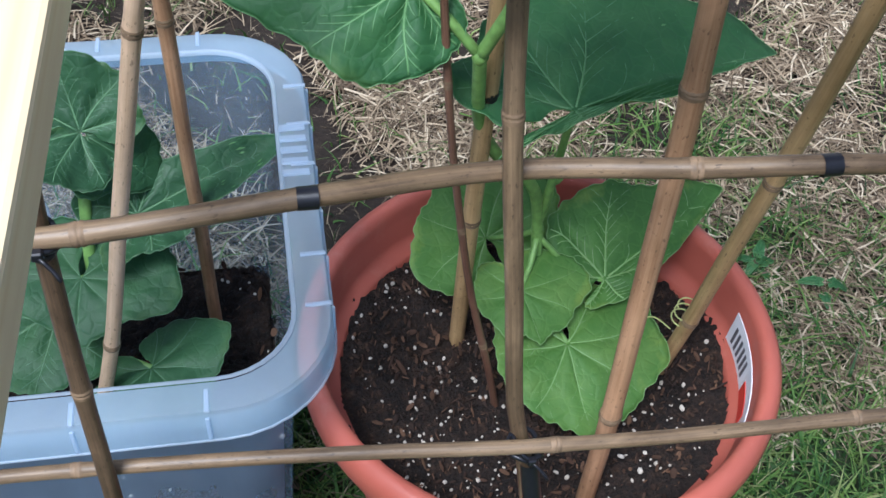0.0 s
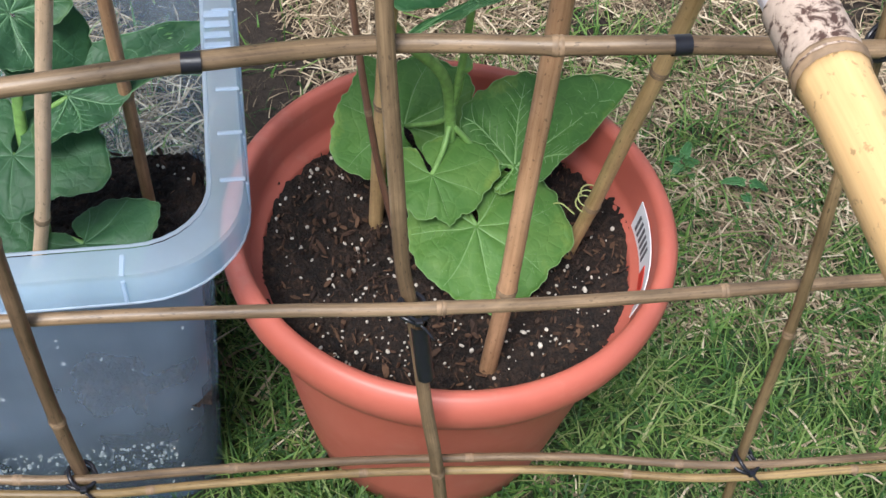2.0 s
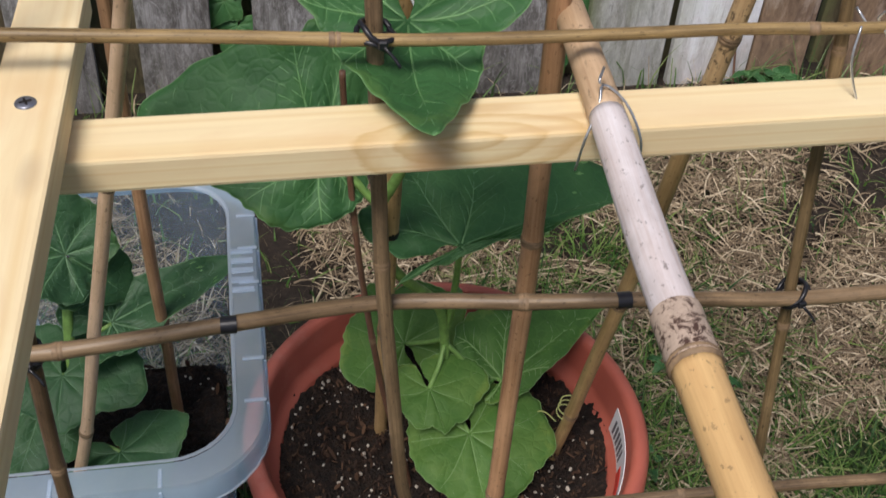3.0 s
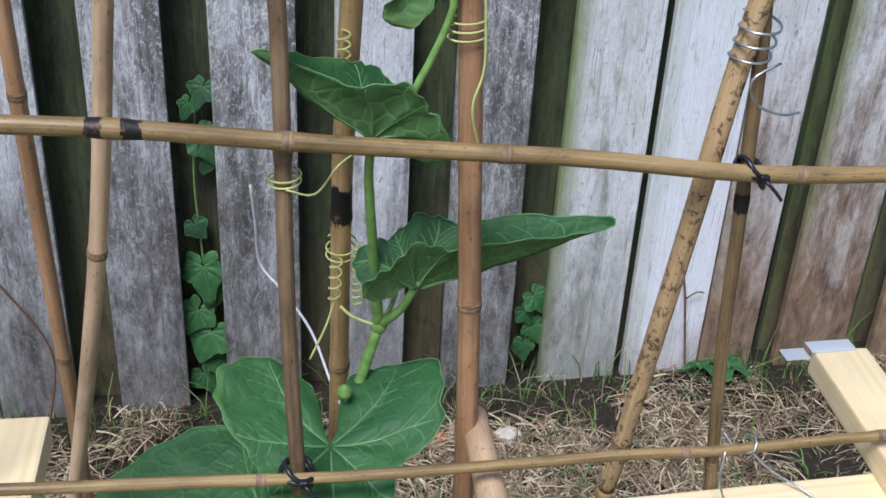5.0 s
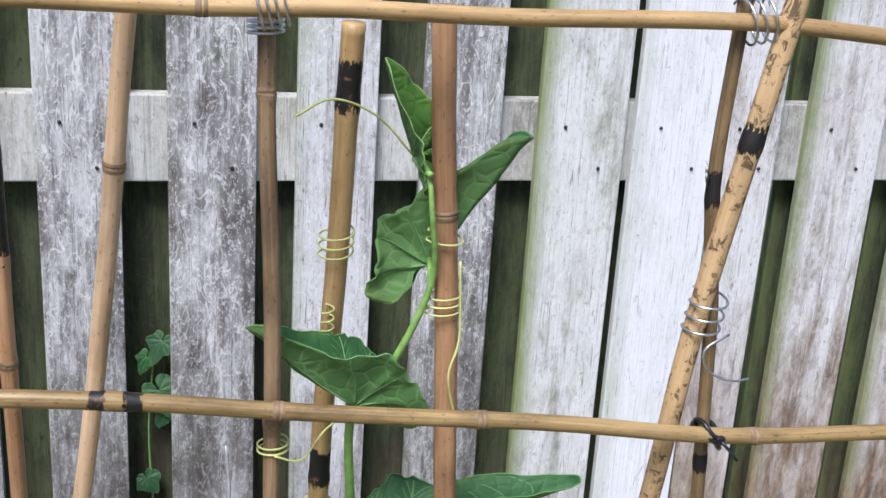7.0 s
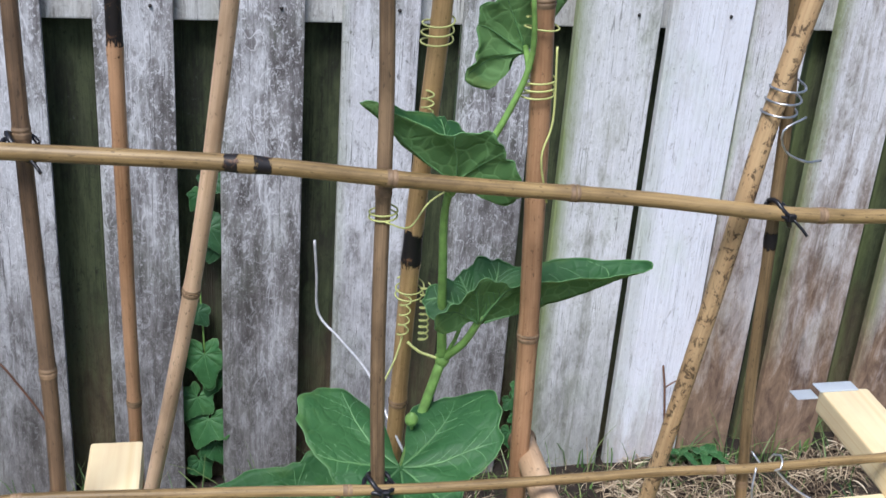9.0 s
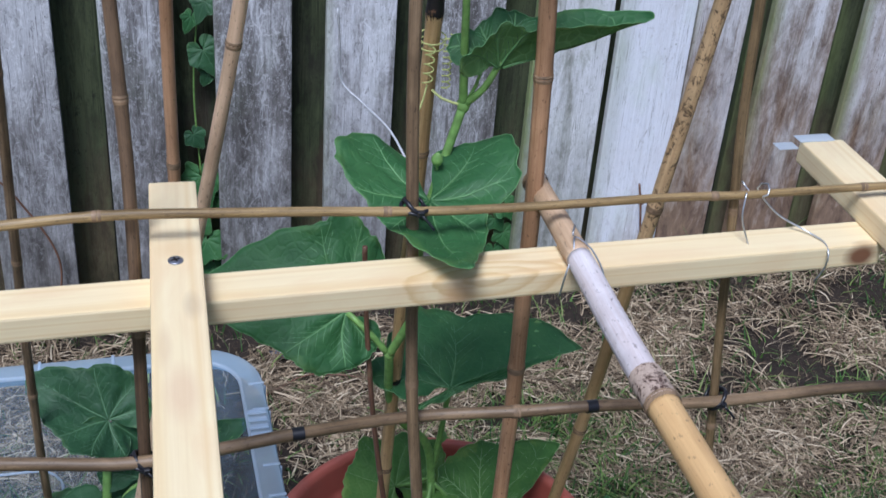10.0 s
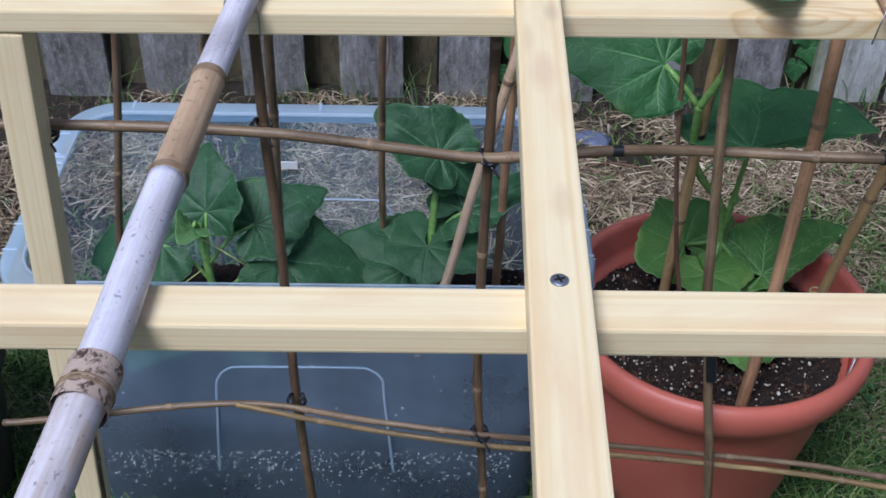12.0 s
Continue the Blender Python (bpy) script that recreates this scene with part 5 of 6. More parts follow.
# ---- climbing squash plants ----
def leaf(plant, at, tip, normal, length, width, top=None, fold=0.0, cup=0.0, droop=0.2, wave=0.06, seed=1, lobes=0.085, sinus=24, curl=0.0, right=1.0, back=0.52, point=0.0, corners=5, keyhole=0.45):
    """A broad toothed leaf with a basal notch that opens into a round hole at the stalk. at: where the stalk meets it; tip: its direction; fold: steepness of a V along the midrib; corners: number of lobes."""
    top = top or leaf_dark
    at, y = Vector(at), Vector(tip).normalized()
    z = Vector(normal)
    z = (z - y * z.dot(y)).normalized()
    x = y.cross(z)
    m = Matrix.Translation(at) @ Matrix((x, y, z)).transposed().to_4x4()
    rnd = random.Random(seed)
    ph, ph2, ph3 = rnd.random() * 6.28, rnd.random() * 6.28, rnd.random() * 6.28
    half = width / 2
    shift = Vector((seed * 1.7, seed * 0.9, 0))

    def notch(f):
        """Half the angle left open at the base, at a share f of the way to the margin."""
        return radians(sinus) * 0.35 + keyhole * math.exp(-(f / 0.32) ** 2) + 0.10 * max(0.0, f - 0.75)

    def outline(a):
        """Distance to the margin; a: angle from the tip."""
        s, c = math.sin(a), math.cos(a)
        ry = length if c > 0 else length * back
        r = 1 / math.sqrt((s / half) ** 2 + (c / ry) ** 2)
        sharp = 1 - 2 * abs(math.sin(corners * a / 2))
        r *= 1 + lobes * (0.55 * math.cos(corners * a) + 0.45 * sharp) + 0.06 * math.sin(3 * a + ph) * math.sin(2 * a + ph2) + 0.025 * math.sin(8 * a + ph3)
        r *= 1 + 0.10 * math.exp(-(a / 0.20) ** 2)
        gap = (math.pi - abs(a)) - notch(1.0)
        if gap < 0.6:
            r *= 0.70 + 0.30 * max(0.0, min(1.0, gap / 0.6)) ** 0.5
        return r

    def surf(a, f):
        r = outline(a) * f
        saw = (a * 5.4 + 0.4 * math.sin(3 * a + ph)) % 1.0
        teeth = 0.026 * (1 - abs(2 * saw - 1)) + 0.018 * math.sin(a * 9 + ph) + 0.010 * math.sin(a * 23 + ph2)
        r *= 1 + teeth * max(0.0, (f - 0.8) / 0.2)
        px, py = r * math.sin(a), r * math.cos(a)
        px *= 1 - point * max(0.0, py / length)
        if px > 0:
            px *= right
        h = fold * abs(px) * (1 - 0.3 * f) + cup * (px * px) / half
        h -= droop * (max(0.0, py) ** 2) / length
        h += wave * length * f * f * (math.sin(3 * a + ph3) * 0.6 + math.sin(7 * a + ph) * 0.35)
        # raised between the main veins, and puckered between the small ones
        h += 0.035 * length * math.sin(math.pi * min(1, f * 1.05)) * (abs(math.sin(a * 4.19)) - 0.5)
        q = Vector((px, py, 0)) + shift
        h += min(1.0, f * 2) * (0.0022 * noise.noise(q * 42) + 0.0010 * noise.noise(q * 105)) * min(1.2, length / 0.08)
        h += 0.012 * length * max(0.0, f - 0.8) * 5 * math.sin(a * 17 + ph2)
        h -= curl * length * max(0.0, f - 0.7) ** 2 * 8
        lift = math.sqrt(1 / (1 + fold * fold * 0.6))
        return Vector((px * lift, py, h))
    na, nf = 132, 18
    bm = bmesh.new()
    uv = bm.loops.layers.uv.verify()
    sheets, share = [], {}
    for lay in (0.0, -0.0007):
        c = bm.verts.new((0, 0, lay))
        share[c] = (0.0, 0.0)
        grid = []
        for j in range(nf):
            f = (j + 1) / nf
            a_max = math.pi - notch(f)
            row = []
            for i in range(na + 1):
                a = -a_max + 2 * a_max * i / na
                v = bm.verts.new(surf(a, f) + Vector((0, 0, lay)))
                share[v] = (a / math.pi, f)
                row.append(v)
            grid.append(row)
        sheets.append(grid)
        under = lay < 0
        for i in range(na):
            fs = [(c, grid[0][i + 1], grid[0][i])]
            fs += [(grid[j][i], grid[j][i + 1], grid[j + 1][i + 1], grid[j + 1][i]) for j in range(nf - 1)]
            for vs in fs:
                face = bm.faces.new(vs if not under else tuple(reversed(vs)))
                face.material_index = 1 if under else 0
                for lp in face.loops:
                    lp[uv].uv = share[lp.vert]
    g0, g1 = sheets
    for i in range(na):
        bm.faces.new((g0[-1][i], g0[-1][i + 1], g1[-1][i + 1], g1[-1][i])).material_index = 1
    ob = part("leaf", bm, top, plant, extra=(leaf_under,))
    ob.matrix_parent_inverse = Matrix.Identity(4)
    ob.matrix_basis = plant.matrix_world.inverted() @ m
    # veins, one ridge on either face, forking towards the margin
    bm = bmesh.new()
    k = min(1.15, length / 0.10)
    mains = (0.0, 0.75, -0.75, 1.5, -1.5, 2.25, -2.25)
    low = Vector((0, 0, -0.0002))
    for a in mains:
        bent = lambda f, a=a: a * (1 + 0.10 * f) + 0.08 * math.sin(f * 3 + a * 4 + ph) * f
        tube(bm, [surf(bent(0.03 + 0.93 * i / 14), 0.03 + 0.93 * i / 14) + low for i in range(15)], lambda d, k=k: max(0.00024, (0.00110 - 0.0100 * d) * k), 5)
        for s in (1, -1):
            for f0 in (0.16, 0.32, 0.47, 0.61, 0.75):
                reach = 0.34 * (1.05 - 0.6 * f0) * rnd.uniform(0.85, 1.15)
                tube(bm, [surf(bent(f0) + s * reach * q, f0 + 0.22 * q) + low for q in (0, 0.2, 0.4, 0.6, 0.8, 1.0)], lambda d, k=k: max(0.00012, (0.00042 - 0.006 * d) * k), 4)
    a_max = math.pi - notch(1.0)
    tube(bm, [surf(-a_max + 2 * a_max * i / 240, 1.0) + low for i in range(241)], 0.00042, 4)
    vo = part("vein", bm, vein_dark if top is leaf_dark else vein_mid if top is leaf_mid else vein_mat, ob, "pale raised veins")
    vo.matrix_parent_inverse = Matrix.Identity(4)
    return ob


def stalk(plant, pts, r0, r1, name="petiole", mat=None):
    line = spline(pts, 0.008)
    n = sum((b - a).length for a, b in zip(line, line[1:]))
    bm = bmesh.new()
    tube(bm, line, lambda d: r0 + (r1 - r0) * d / n, 9)
    return part(name, bm, mat or stem_mat, plant)


def node_knot(plant, p, r=0.0054):
    bm = bmesh.new()
    bmesh.ops.create_icosphere(bm, subdivisions=2, radius=r, matrix=Matrix.Translation(p) @ Matrix.Diagonal((1, 1, 1.25, 1)))
    for v in bm.verts:
        v.co += Vector((noise.noise(v.co * 300), noise.noise(v.co * 300 + Vector((5, 0, 0))), 0)) * 0.0012
    part("stem_node", bm, stem_mat, plant)


def tendril(plant, pts, r=0.0009):
    bm = bmesh.new()
    tube(bm, pts if len(pts) > 12 else spline(pts, 0.004), r * 0.72, 6)
    part("tendril", bm, tendril_mat, plant)


pump = thing("squash_plant", (0.05, -0.01, 0.315), "young squash vine climbing the canes from the pot", "plant")
stalk(pump, [(0.052, -0.012, 0.30), (0.054, -0.006, 0.37), (0.054, 0.005, 0.436), (0.040, -0.010, 0.50), (0.004, -0.03, 0.555), (-0.014, -0.045, 0.60), (-0.024, -0.073, 0.675)], 0.0052, 0.0046, "stem")
stalk(pump, [(-0.024, -0.073, 0.675), (-0.006, -0.09, 0.74), (-0.012, -0.115, 0.83), (-0.010, -0.135, 0.885), (0.003, -0.131, 0.93), (0.013, -0.129, 0.965)], 0.0044, 0.0038, "stem")
stalk(pump, [(0.013, -0.129, 0.965), (0.006, -0.14, 1.04), (0.003, -0.15, 1.107), (0.021, -0.168, 1.145), (0.044, -0.172, 1.203), (0.040, -0.18, 1.25), (0.038, -0.172, 1.272), (0.035, -0.155, 1.276)], 0.0038, 0.0014, "stem")
for p in ((0.054, 0.005, 0.436), (-0.024, -0.073, 0.675), (0.013, -0.129, 0.965), (0.004, -0.15, 1.112)):
    node_knot(pump, p)
# pot leaves
leaf(pump, (0.070, -0.066, 0.374), (0.12, -1, -0.26), (0.05, -0.33, 0.94), 0.068, 0.164, leaf_light, droop=0.25, cup=-0.06, wave=0.03, seed=1, sinus=20, lobes=0.04, back=0.82, right=0.76)
stalk(pump, [(0.054, -0.004, 0.395), (0.062, -0.03, 0.374), (0.070, -0.065, 0.373)], 0.0026, 0.0022)
leaf(pump, (0.034, -0.034, 0.408), (0.28, -1, -0.14), (0.0, -0.26, 0.96), 0.038, 0.118, leaf_light, droop=0.3, cup=-0.08, wave=0.05, seed=2, sinus=14, lobes=0.03, back=1.05, right=0.62)
stalk(pump, [(0.054, 0.003, 0.43), (0.046, -0.014, 0.414), (0.034, -0.033, 0.407)], 0.0026, 0.0021)
leaf(pump, (0.020, 0.036, 0.398), (-0.35, 0.6, 0.50), (-0.05, -0.62, 0.78), 0.060, 0.135, leaf_light, droop=0.1, cup=0.15, wave=0.05, seed=3, lobes=0.04, back=0.8, sinus=16)
stalk(pump, [(0.054, 0.006, 0.436), (0.046, 0.018, 0.418), (0.022, 0.035, 0.399)], 0.0027, 0.0022)
leaf(pump, (0.110, -0.020, 0.396), (0.84, 0.50, 0.20), (-0.10, -0.45, 0.88), 0.120, 0.136, leaf_light, droop=0.10, cup=0.12, wave=0.035, seed=4, back=0.26, lobes=0.03, right=0.34, sinus=40)
stalk(pump, [(0.054, 0.005, 0.430), (0.085, -0.006, 0.398), (0.109, -0.020, 0.395)], 0.0028, 0.0022)
# mid leaves
leaf(pump, (0.048, -0.056, 0.612), (0.90, 0.40, 0.02), (-0.05, -0.22, 0.97), 0.165, 0.190, leaf_mid, droop=0.14, cup=0.14, wave=0.07, seed=6, right=0.14, back=0.45)
stalk(pump, [(0.054, 0.006, 0.440), (0.056, -0.012, 0.52), (0.052, -0.035, 0.575), (0.048, -0.055, 0.611)], 0.0036, 0.0028)
leaf(pump, (-0.064, -0.052, 0.717), (-0.94, 0.10, 0.22), (-0.08, -0.78, 0.60), 0.116, 0.118, leaf_mid, droop=0.15, cup=0.06, wave=0.05, seed=7, right=1.55, back=0.34, lobes=0.04)
stalk(pump, [(-0.024, -0.073, 0.675), (-0.042, -0.068, 0.698), (-0.063, -0.053, 0.716)], 0.0036, 0.003)
# leaf lying over the batten
leaf(pump, (-0.024, -0.178, 0.905), (-0.06, -0.90, -0.30), (0.0, -0.42, 0.9), 0.093, 0.136, leaf_mid, fold=0.12, droop=-0.36, cup=0.2, wave=0.07, seed=9, lobes=0.20, back=0.95, sinus=34, point=0.50, corners=3, keyhole=0.2)
stalk(pump, [(-0.010, -0.135, 0.885), (-0.018, -0.155, 0.890), (-0.024, -0.175, 0.900)], 0.0028, 0.0023)
# folded upper leaves
leaf(pump, (0.034, -0.147, 1.004), (0.96, 0.06, 0.26), (-0.22, 0.12, 0.93), 0.116, 0.070, leaf_mid, fold=1.5, droop=-0.02, cup=0.0, wave=0.05, seed=10, lobes=0.10, back=0.36, point=0.55)
stalk(pump, [(0.013, -0.129, 0.965), (0.026, -0.14, 0.985), (0.036, -0.147, 1.011)], 0.0032, 0.0026)
leaf(pump, (0.0, -0.176, 1.126), (-0.76, -0.10, 0.62), (0.45, 0.20, 0.80), 0.072, 0.074, leaf_mid, fold=1.35, droop=-0.05, cup=0.0, wave=0.07, seed=11, lobes=0.12, back=0.70, point=0.45)
stalk(pump, [(0.004, -0.15, 1.110), (0.002, -0.165, 1.120), (0.0, -0.175, 1.132)], 0.0028, 0.0022)
leaf(pump, (0.047, -0.150, 1.207), (0.50, -0.1, 0.85), (-0.62, 0.62, 0.35), 0.086, 0.066, leaf_mid, fold=1.1, droop=0.02, cup=0.0, wave=0.07, seed=12, lobes=0.10)
stalk(pump, [(0.044, -0.172, 1.203), (0.046, -0.16, 1.207), (0.047, -0.151, 1.211)], 0.0024, 0.002)
leaf(pump, (0.034, -0.150, 1.275), (-0.30, -0.1, 0.90), (0.55, -0.50, 0.4), 0.055, 0.05, leaf_light, fold=0.8, droop=0.0, cup=0.1, wave=0.08, seed=13)
stalk(pump, [(0.038, -0.18, 1.272), (0.036, -0.165, 1.272), (0.034, -0.151, 1.274)], 0.002, 0.0016)
# buds
for p, b, s in (((-0.012, -0.150, 0.925), (-0.010, -0.136, 0.887), 0.0052), ((0.024, -0.137, 1.002), (0.014, -0.13, 0.967), 0.0048), ((0.062, 0.004, 0.492), (0.055, 0.005, 0.44), 0.006)):
    bm = bmesh.new()
    p, b = Vector(p), Vector(b)
    d = (p - b).normalized()
    tube(bm, [p - d * s * 0.6 + d * s * 2.6 * i / 8 for i in range(9)], lambda q, s=s: max(0.0004, s * math.sin(min(3.0, 0.35 + q / s * 1.05)) ** 0.8), 10)
    part("flower_bud", bm, stem_mat, pump, "closed green flower bud")
    stalk(pump, [b, (b + p) / 2 + Vector((0.002, 0, 0)), p], 0.0016, 0.0014, "bud_stalk")
# tendrils: coils round the canes and loose springs
tendril(pump, coil((-0.0095, -0.103, 1.005), (0, -0.14, 1), 0.0105, 2.3, 0.006, 0.0009))
tendril(pump, coil((-0.0075, -0.128, 1.205), (0, -0.14, 1), 0.0108, 3.2, 0.0065, 0.0009))
tendril(pump, coil((0.054, -0.1645, 1.180), (0, 0, 1), 0.0110, 3.2, 0.005, 0.0009))
tendril(pump, coil((0.052, -0.1640, 1.224), (0.15, 0, 1), 0.0110, 1.4, 0.006, 0.0009))
tendril(pump, coil((-0.051, -0.200, 1.112), (0, 0, 1), 0.0090, 2.2, 0.0035, 0.0009))
tendril(pump, coil((0.1665, -0.062, 0.385), (0.05, -0.2, 1), 0.0100, 2.4, 0.009, 0.0009))
tendril(pump, coil((0.0, -0.118, 0.975), (0, 0.05, 1), 0.0035, 9, 0.0052, 0.0009, 0, 12))
tendril(pump, coil((-0.016, -0.118, 0.980), (0.05, 0.05, 1), 0.004, 4, 0.008, 0.0009, 1, 12))
tendril(pump, [(0.011, -0.130, 0.966), (-0.004, -0.124, 0.97), (-0.012, -0.119, 0.976)], 0.0016)
tendril(pump, [(-0.016, -0.118, 0.980), (-0.022, -0.125, 0.965), (-0.034, -0.135, 0.945)], 0.0011)
tendril(pump, [(0.060, -0.176, 1.218), (0.062, -0.178, 1.17), (0.056, -0.181, 1.145), (0.064, -0.178, 1.112)], 0.0011)
tendril(pump, [(-0.051, -0.21, 1.114), (-0.035, -0.205, 1.108), (-0.02, -0.19, 1.118), (0.0, -0.16, 1.115)], 0.0009)
tendril(pump, [(0.030, -0.165, 1.28), (0.006, -0.175, 1.305), (-0.02, -0.18, 1.315), (-0.04, -0.18, 1.305)], 0.0010)
tendril(pump, coil((-0.012, -0.135, 1.145), (0, 0.05, 1), 0.004, 5, 0.006, 0.0012, 1, 12))
tendril(pump, [(0.055, 0.003, 0.432), (0.080, 0.0, 0.40), (0.098, -0.02, 0.378), (0.112, -0.03, 0.376), (0.125, -0.035, 0.372)], 0.0012)
tendril(pump, coil((0.125, -0.038, 0.366), (1, -0.2, 0.1), 0.0055, 3, 0.005, 0.0009, 0, 14))
tendril(pump, [(0.140, -0.043, 0.368), (0.148, -0.05, 0.377), (0.156, -0.066, 0.380)], 0.0009)

# ---- plants in the box ----
box_a = thing("squash_plant", (-0.31, 0.05, 0.23), "young squash plant growing in the plastic box", "plant")
stalk(box_a, [(-0.318, 0.045, 0.215), (-0.312, 0.06, 0.30), (-0.312, 0.068, 0.38), (-0.304, 0.095, 0.48)], 0.0062, 0.005, "stem")
leaf(box_a, (-0.318, 0.046, 0.382), (-0.10, -1, -0.30), (0.0, -0.42, 0.90), 0.050, 0.160, leaf_dark, droop=0.2, cup=0.0, wave=0.07, seed=21, back=1.25, right=0.7, lobes=0.09, sinus=14)
leaf(box_a, (-0.302, 0.100, 0.492), (-0.80, 0.30, 0.45), (0.30, -0.72, 0.60), 0.085, 0.105, leaf_dark, droop=0.2, cup=0.3, wave=0.09, seed=22, fold=0.25)
leaf(box_a, (-0.298, 0.100, 0.488), (0.60, -0.15, -0.45), (0.35, -0.75, 0.45), 0.062, 0.085, leaf_dark, droop=0.25, cup=0.15, wave=0.09, seed=23)
leaf(box_a, (-0.268, 0.078, 0.418), (0.88, 0.36, 0.22), (-0.12, -0.55, 0.82), 0.112, 0.078, leaf_dark, droop=0.05, cup=0.45, wave=0.04, seed=24, point=0.3)
leaf(box_a, (-0.272, 0.010, 0.300), (0.55, -0.75, 0.1), (0.05, -0.28, 0.95), 0.062, 0.135, leaf_dark, droop=0.2, cup=0.05, wave=0.05, seed=25)
stalk(box_a, [(-0.315, 0.05, 0.26), (-0.295, 0.03, 0.29), (-0.272, 0.011, 0.299)], 0.003, 0.0024)
stalk(box_a, [(-0.312, 0.065, 0.35), (-0.29, 0.075, 0.40), (-0.268, 0.077, 0.417)], 0.003, 0.0024)
stalk(box_a, [(-0.312, 0.062, 0.32), (-0.318, 0.056, 0.36), (-0.318, 0.047, 0.381)], 0.003, 0.0026)
leaf(box_a, (-0.345, 0.055, 0.335), (-0.8, 0.2, 0.15), (-0.15, -0.45, 0.88), 0.110, 0.150, leaf_dark, droop=0.2, cup=0.05, wave=0.05, seed=26)
stalk(box_a, [(-0.315, 0.05, 0.29), (-0.33, 0.05, 0.325), (-0.345, 0.055, 0.334)], 0.003, 0.0024)

box_b = thing("squash_plant", (-0.605, 0.03, 0.23), "second young squash plant in the plastic box", "plant")
stalk(box_b, [(-0.598, 0.02, 0.215), (-0.602, 0.025, 0.30), (-0.61, 0.035, 0.38), (-0.615, 0.04, 0.42)], 0.0062, 0.005, "stem")
leaf(box_b, (-0.605, 0.052, 0.430), (-0.1, 0.55, 0.65), (-0.25, -0.75, 0.55), 0.075, 0.105, leaf_dark, droop=0.2, cup=0.2, wave=0.09, seed=31)
leaf(box_b, (-0.545, 0.060, 0.405), (0.75, 0.35, 0.35), (-0.1, -0.6, 0.8), 0.082, 0.115, leaf_dark, droop=0.25, cup=0.2, wave=0.08, seed=32)
leaf(box_b, (-0.665, 0.040, 0.385), (-0.9, -0.1, 0.05), (-0.25, -0.45, 0.85), 0.082, 0.135, leaf_dark, droop=0.35, cup=0.0, wave=0.05, seed=33)
leaf(box_b, (-0.512, 0.030, 0.370), (0.85, 0.05, -0.12), (0.0, -0.42, 0.9), 0.105, 0.145, leaf_dark, droop=0.2, cup=0.05, wave=0.05, seed=34)
leaf(box_b, (-0.565, -0.020, 0.325), (0.45, -0.85, -0.1), (0.05, -0.35, 0.93), 0.068, 0.125, leaf_dark, droop=0.25, cup=0.0, wave=0.05, seed=35)
leaf(box_b, (-0.655, -0.020, 0.315), (-0.35, -0.85, -0.05), (0.0, -0.4, 0.9), 0.070, 0.125, leaf_dark, droop=0.25, cup=0.0, wave=0.05, seed=36)
leaf(box_b, (-0.618, 0.025, 0.425), (-0.05, -0.7, 0.35), (0.2, -0.55, 0.7), 0.040, 0.050, leaf_under, droop=0.2, cup=0.3, wave=0.1, seed=37)
for a, b in (((-0.606, 0.03, 0.36), (-0.605, 0.052, 0.429)), ((-0.606, 0.03, 0.36), (-0.545, 0.06, 0.404)), ((-0.604, 0.03, 0.33), (-0.665, 0.04, 0.384)), ((-0.602, 0.025, 0.30), (-0.512, 0.03, 0.369)), ((-0.6, 0.02, 0.26), (-0.565, -0.02, 0.324)), ((-0.6, 0.02, 0.26), (-0.655, -0.02, 0.314)), ((-0.614, 0.038, 0.41), (-0.618, 0.026, 0.424))):
    stalk(box_b, [a, (Vector(a) + Vector(b)) / 2 + Vector((0, 0, 0.012)), b], 0.003, 0.0024)
tendril(box_b, [(-0.61, 0.033, 0.40), (-0.575, 0.02, 0.385), (-0.545, 0.035, 0.345), (-0.52, 0.065, 0.305)], 0.0012)
tendril(box_b, [(-0.612, 0.02, 0.36), (-0.64, -0.02, 0.36), (-0.665, -0.035, 0.352), (-0.672, -0.03, 0.34)], 0.0012)

# ---- climber behind the fence gap ----
ivy = thing("climber", (-0.14, 0.99, GZ), "green climber leaves pushing through the fence gap", "plant")
stalk(ivy, [(-0.14, 1.0, GZ), (-0.135, 1.0, 0.3), (-0.142, 1.0, 0.5), (-0.130, 1.0, 0.66)], 0.0022, 0.0015, "stem")
rv = random.Random(41)
for gx, zz, size in ((-0.118, 0.672, 0.030), (-0.142, 0.645, 0.024), (-0.124, 0.585, 0.046), (-0.112, 0.55, 0.030), (-0.146, 0.42, 0.026), (-0.136, 0.335, 0.056), (-0.118, 0.290, 0.038), (-0.150, 0.245, 0.044), (-0.130, 0.200, 0.052), (-0.118, 0.145, 0.040), (-0.148, 0.105, 0.034)):
    leaf(ivy, (gx, 0.992 - rv.uniform(0, 0.010), zz), (rv.uniform(-0.7, 0.7), -0.25, -0.8), (rv.uniform(-0.3, 0.3), -0.9, rv.uniform(0.3, 0.7)), size, size * rv.uniform(1.3, 1.7), rv.choice((leaf_mid, leaf_mid, leaf_dark)), droop=0.15, wave=0.06, seed=50 + int(zz * 100), lobes=0.14)
nook = thing("climber", (0.475, 0.99, GZ), "small green climber low in a fence gap", "plant")
stalk(nook, [(0.462, 1.0, GZ), (0.468, 1.0, 0.14), (0.472, 1.0, 0.23)], 0.002, 0.0014, "stem")
for gx, zz, size in ((0.470, 0.232, 0.036), (0.452, 0.200, 0.028), (0.474, 0.165, 0.034), (0.456, 0.125, 0.030)):
    leaf(nook, (gx, 0.990, zz), (rv.uniform(-0.7, 0.7), -0.25, -0.8), (rv.uniform(-0.3, 0.3), -0.9, 0.5), size, size * 1.5, leaf_mid, droop=0.15, wave=0.06, seed=80 + int(zz * 100), lobes=0.14)

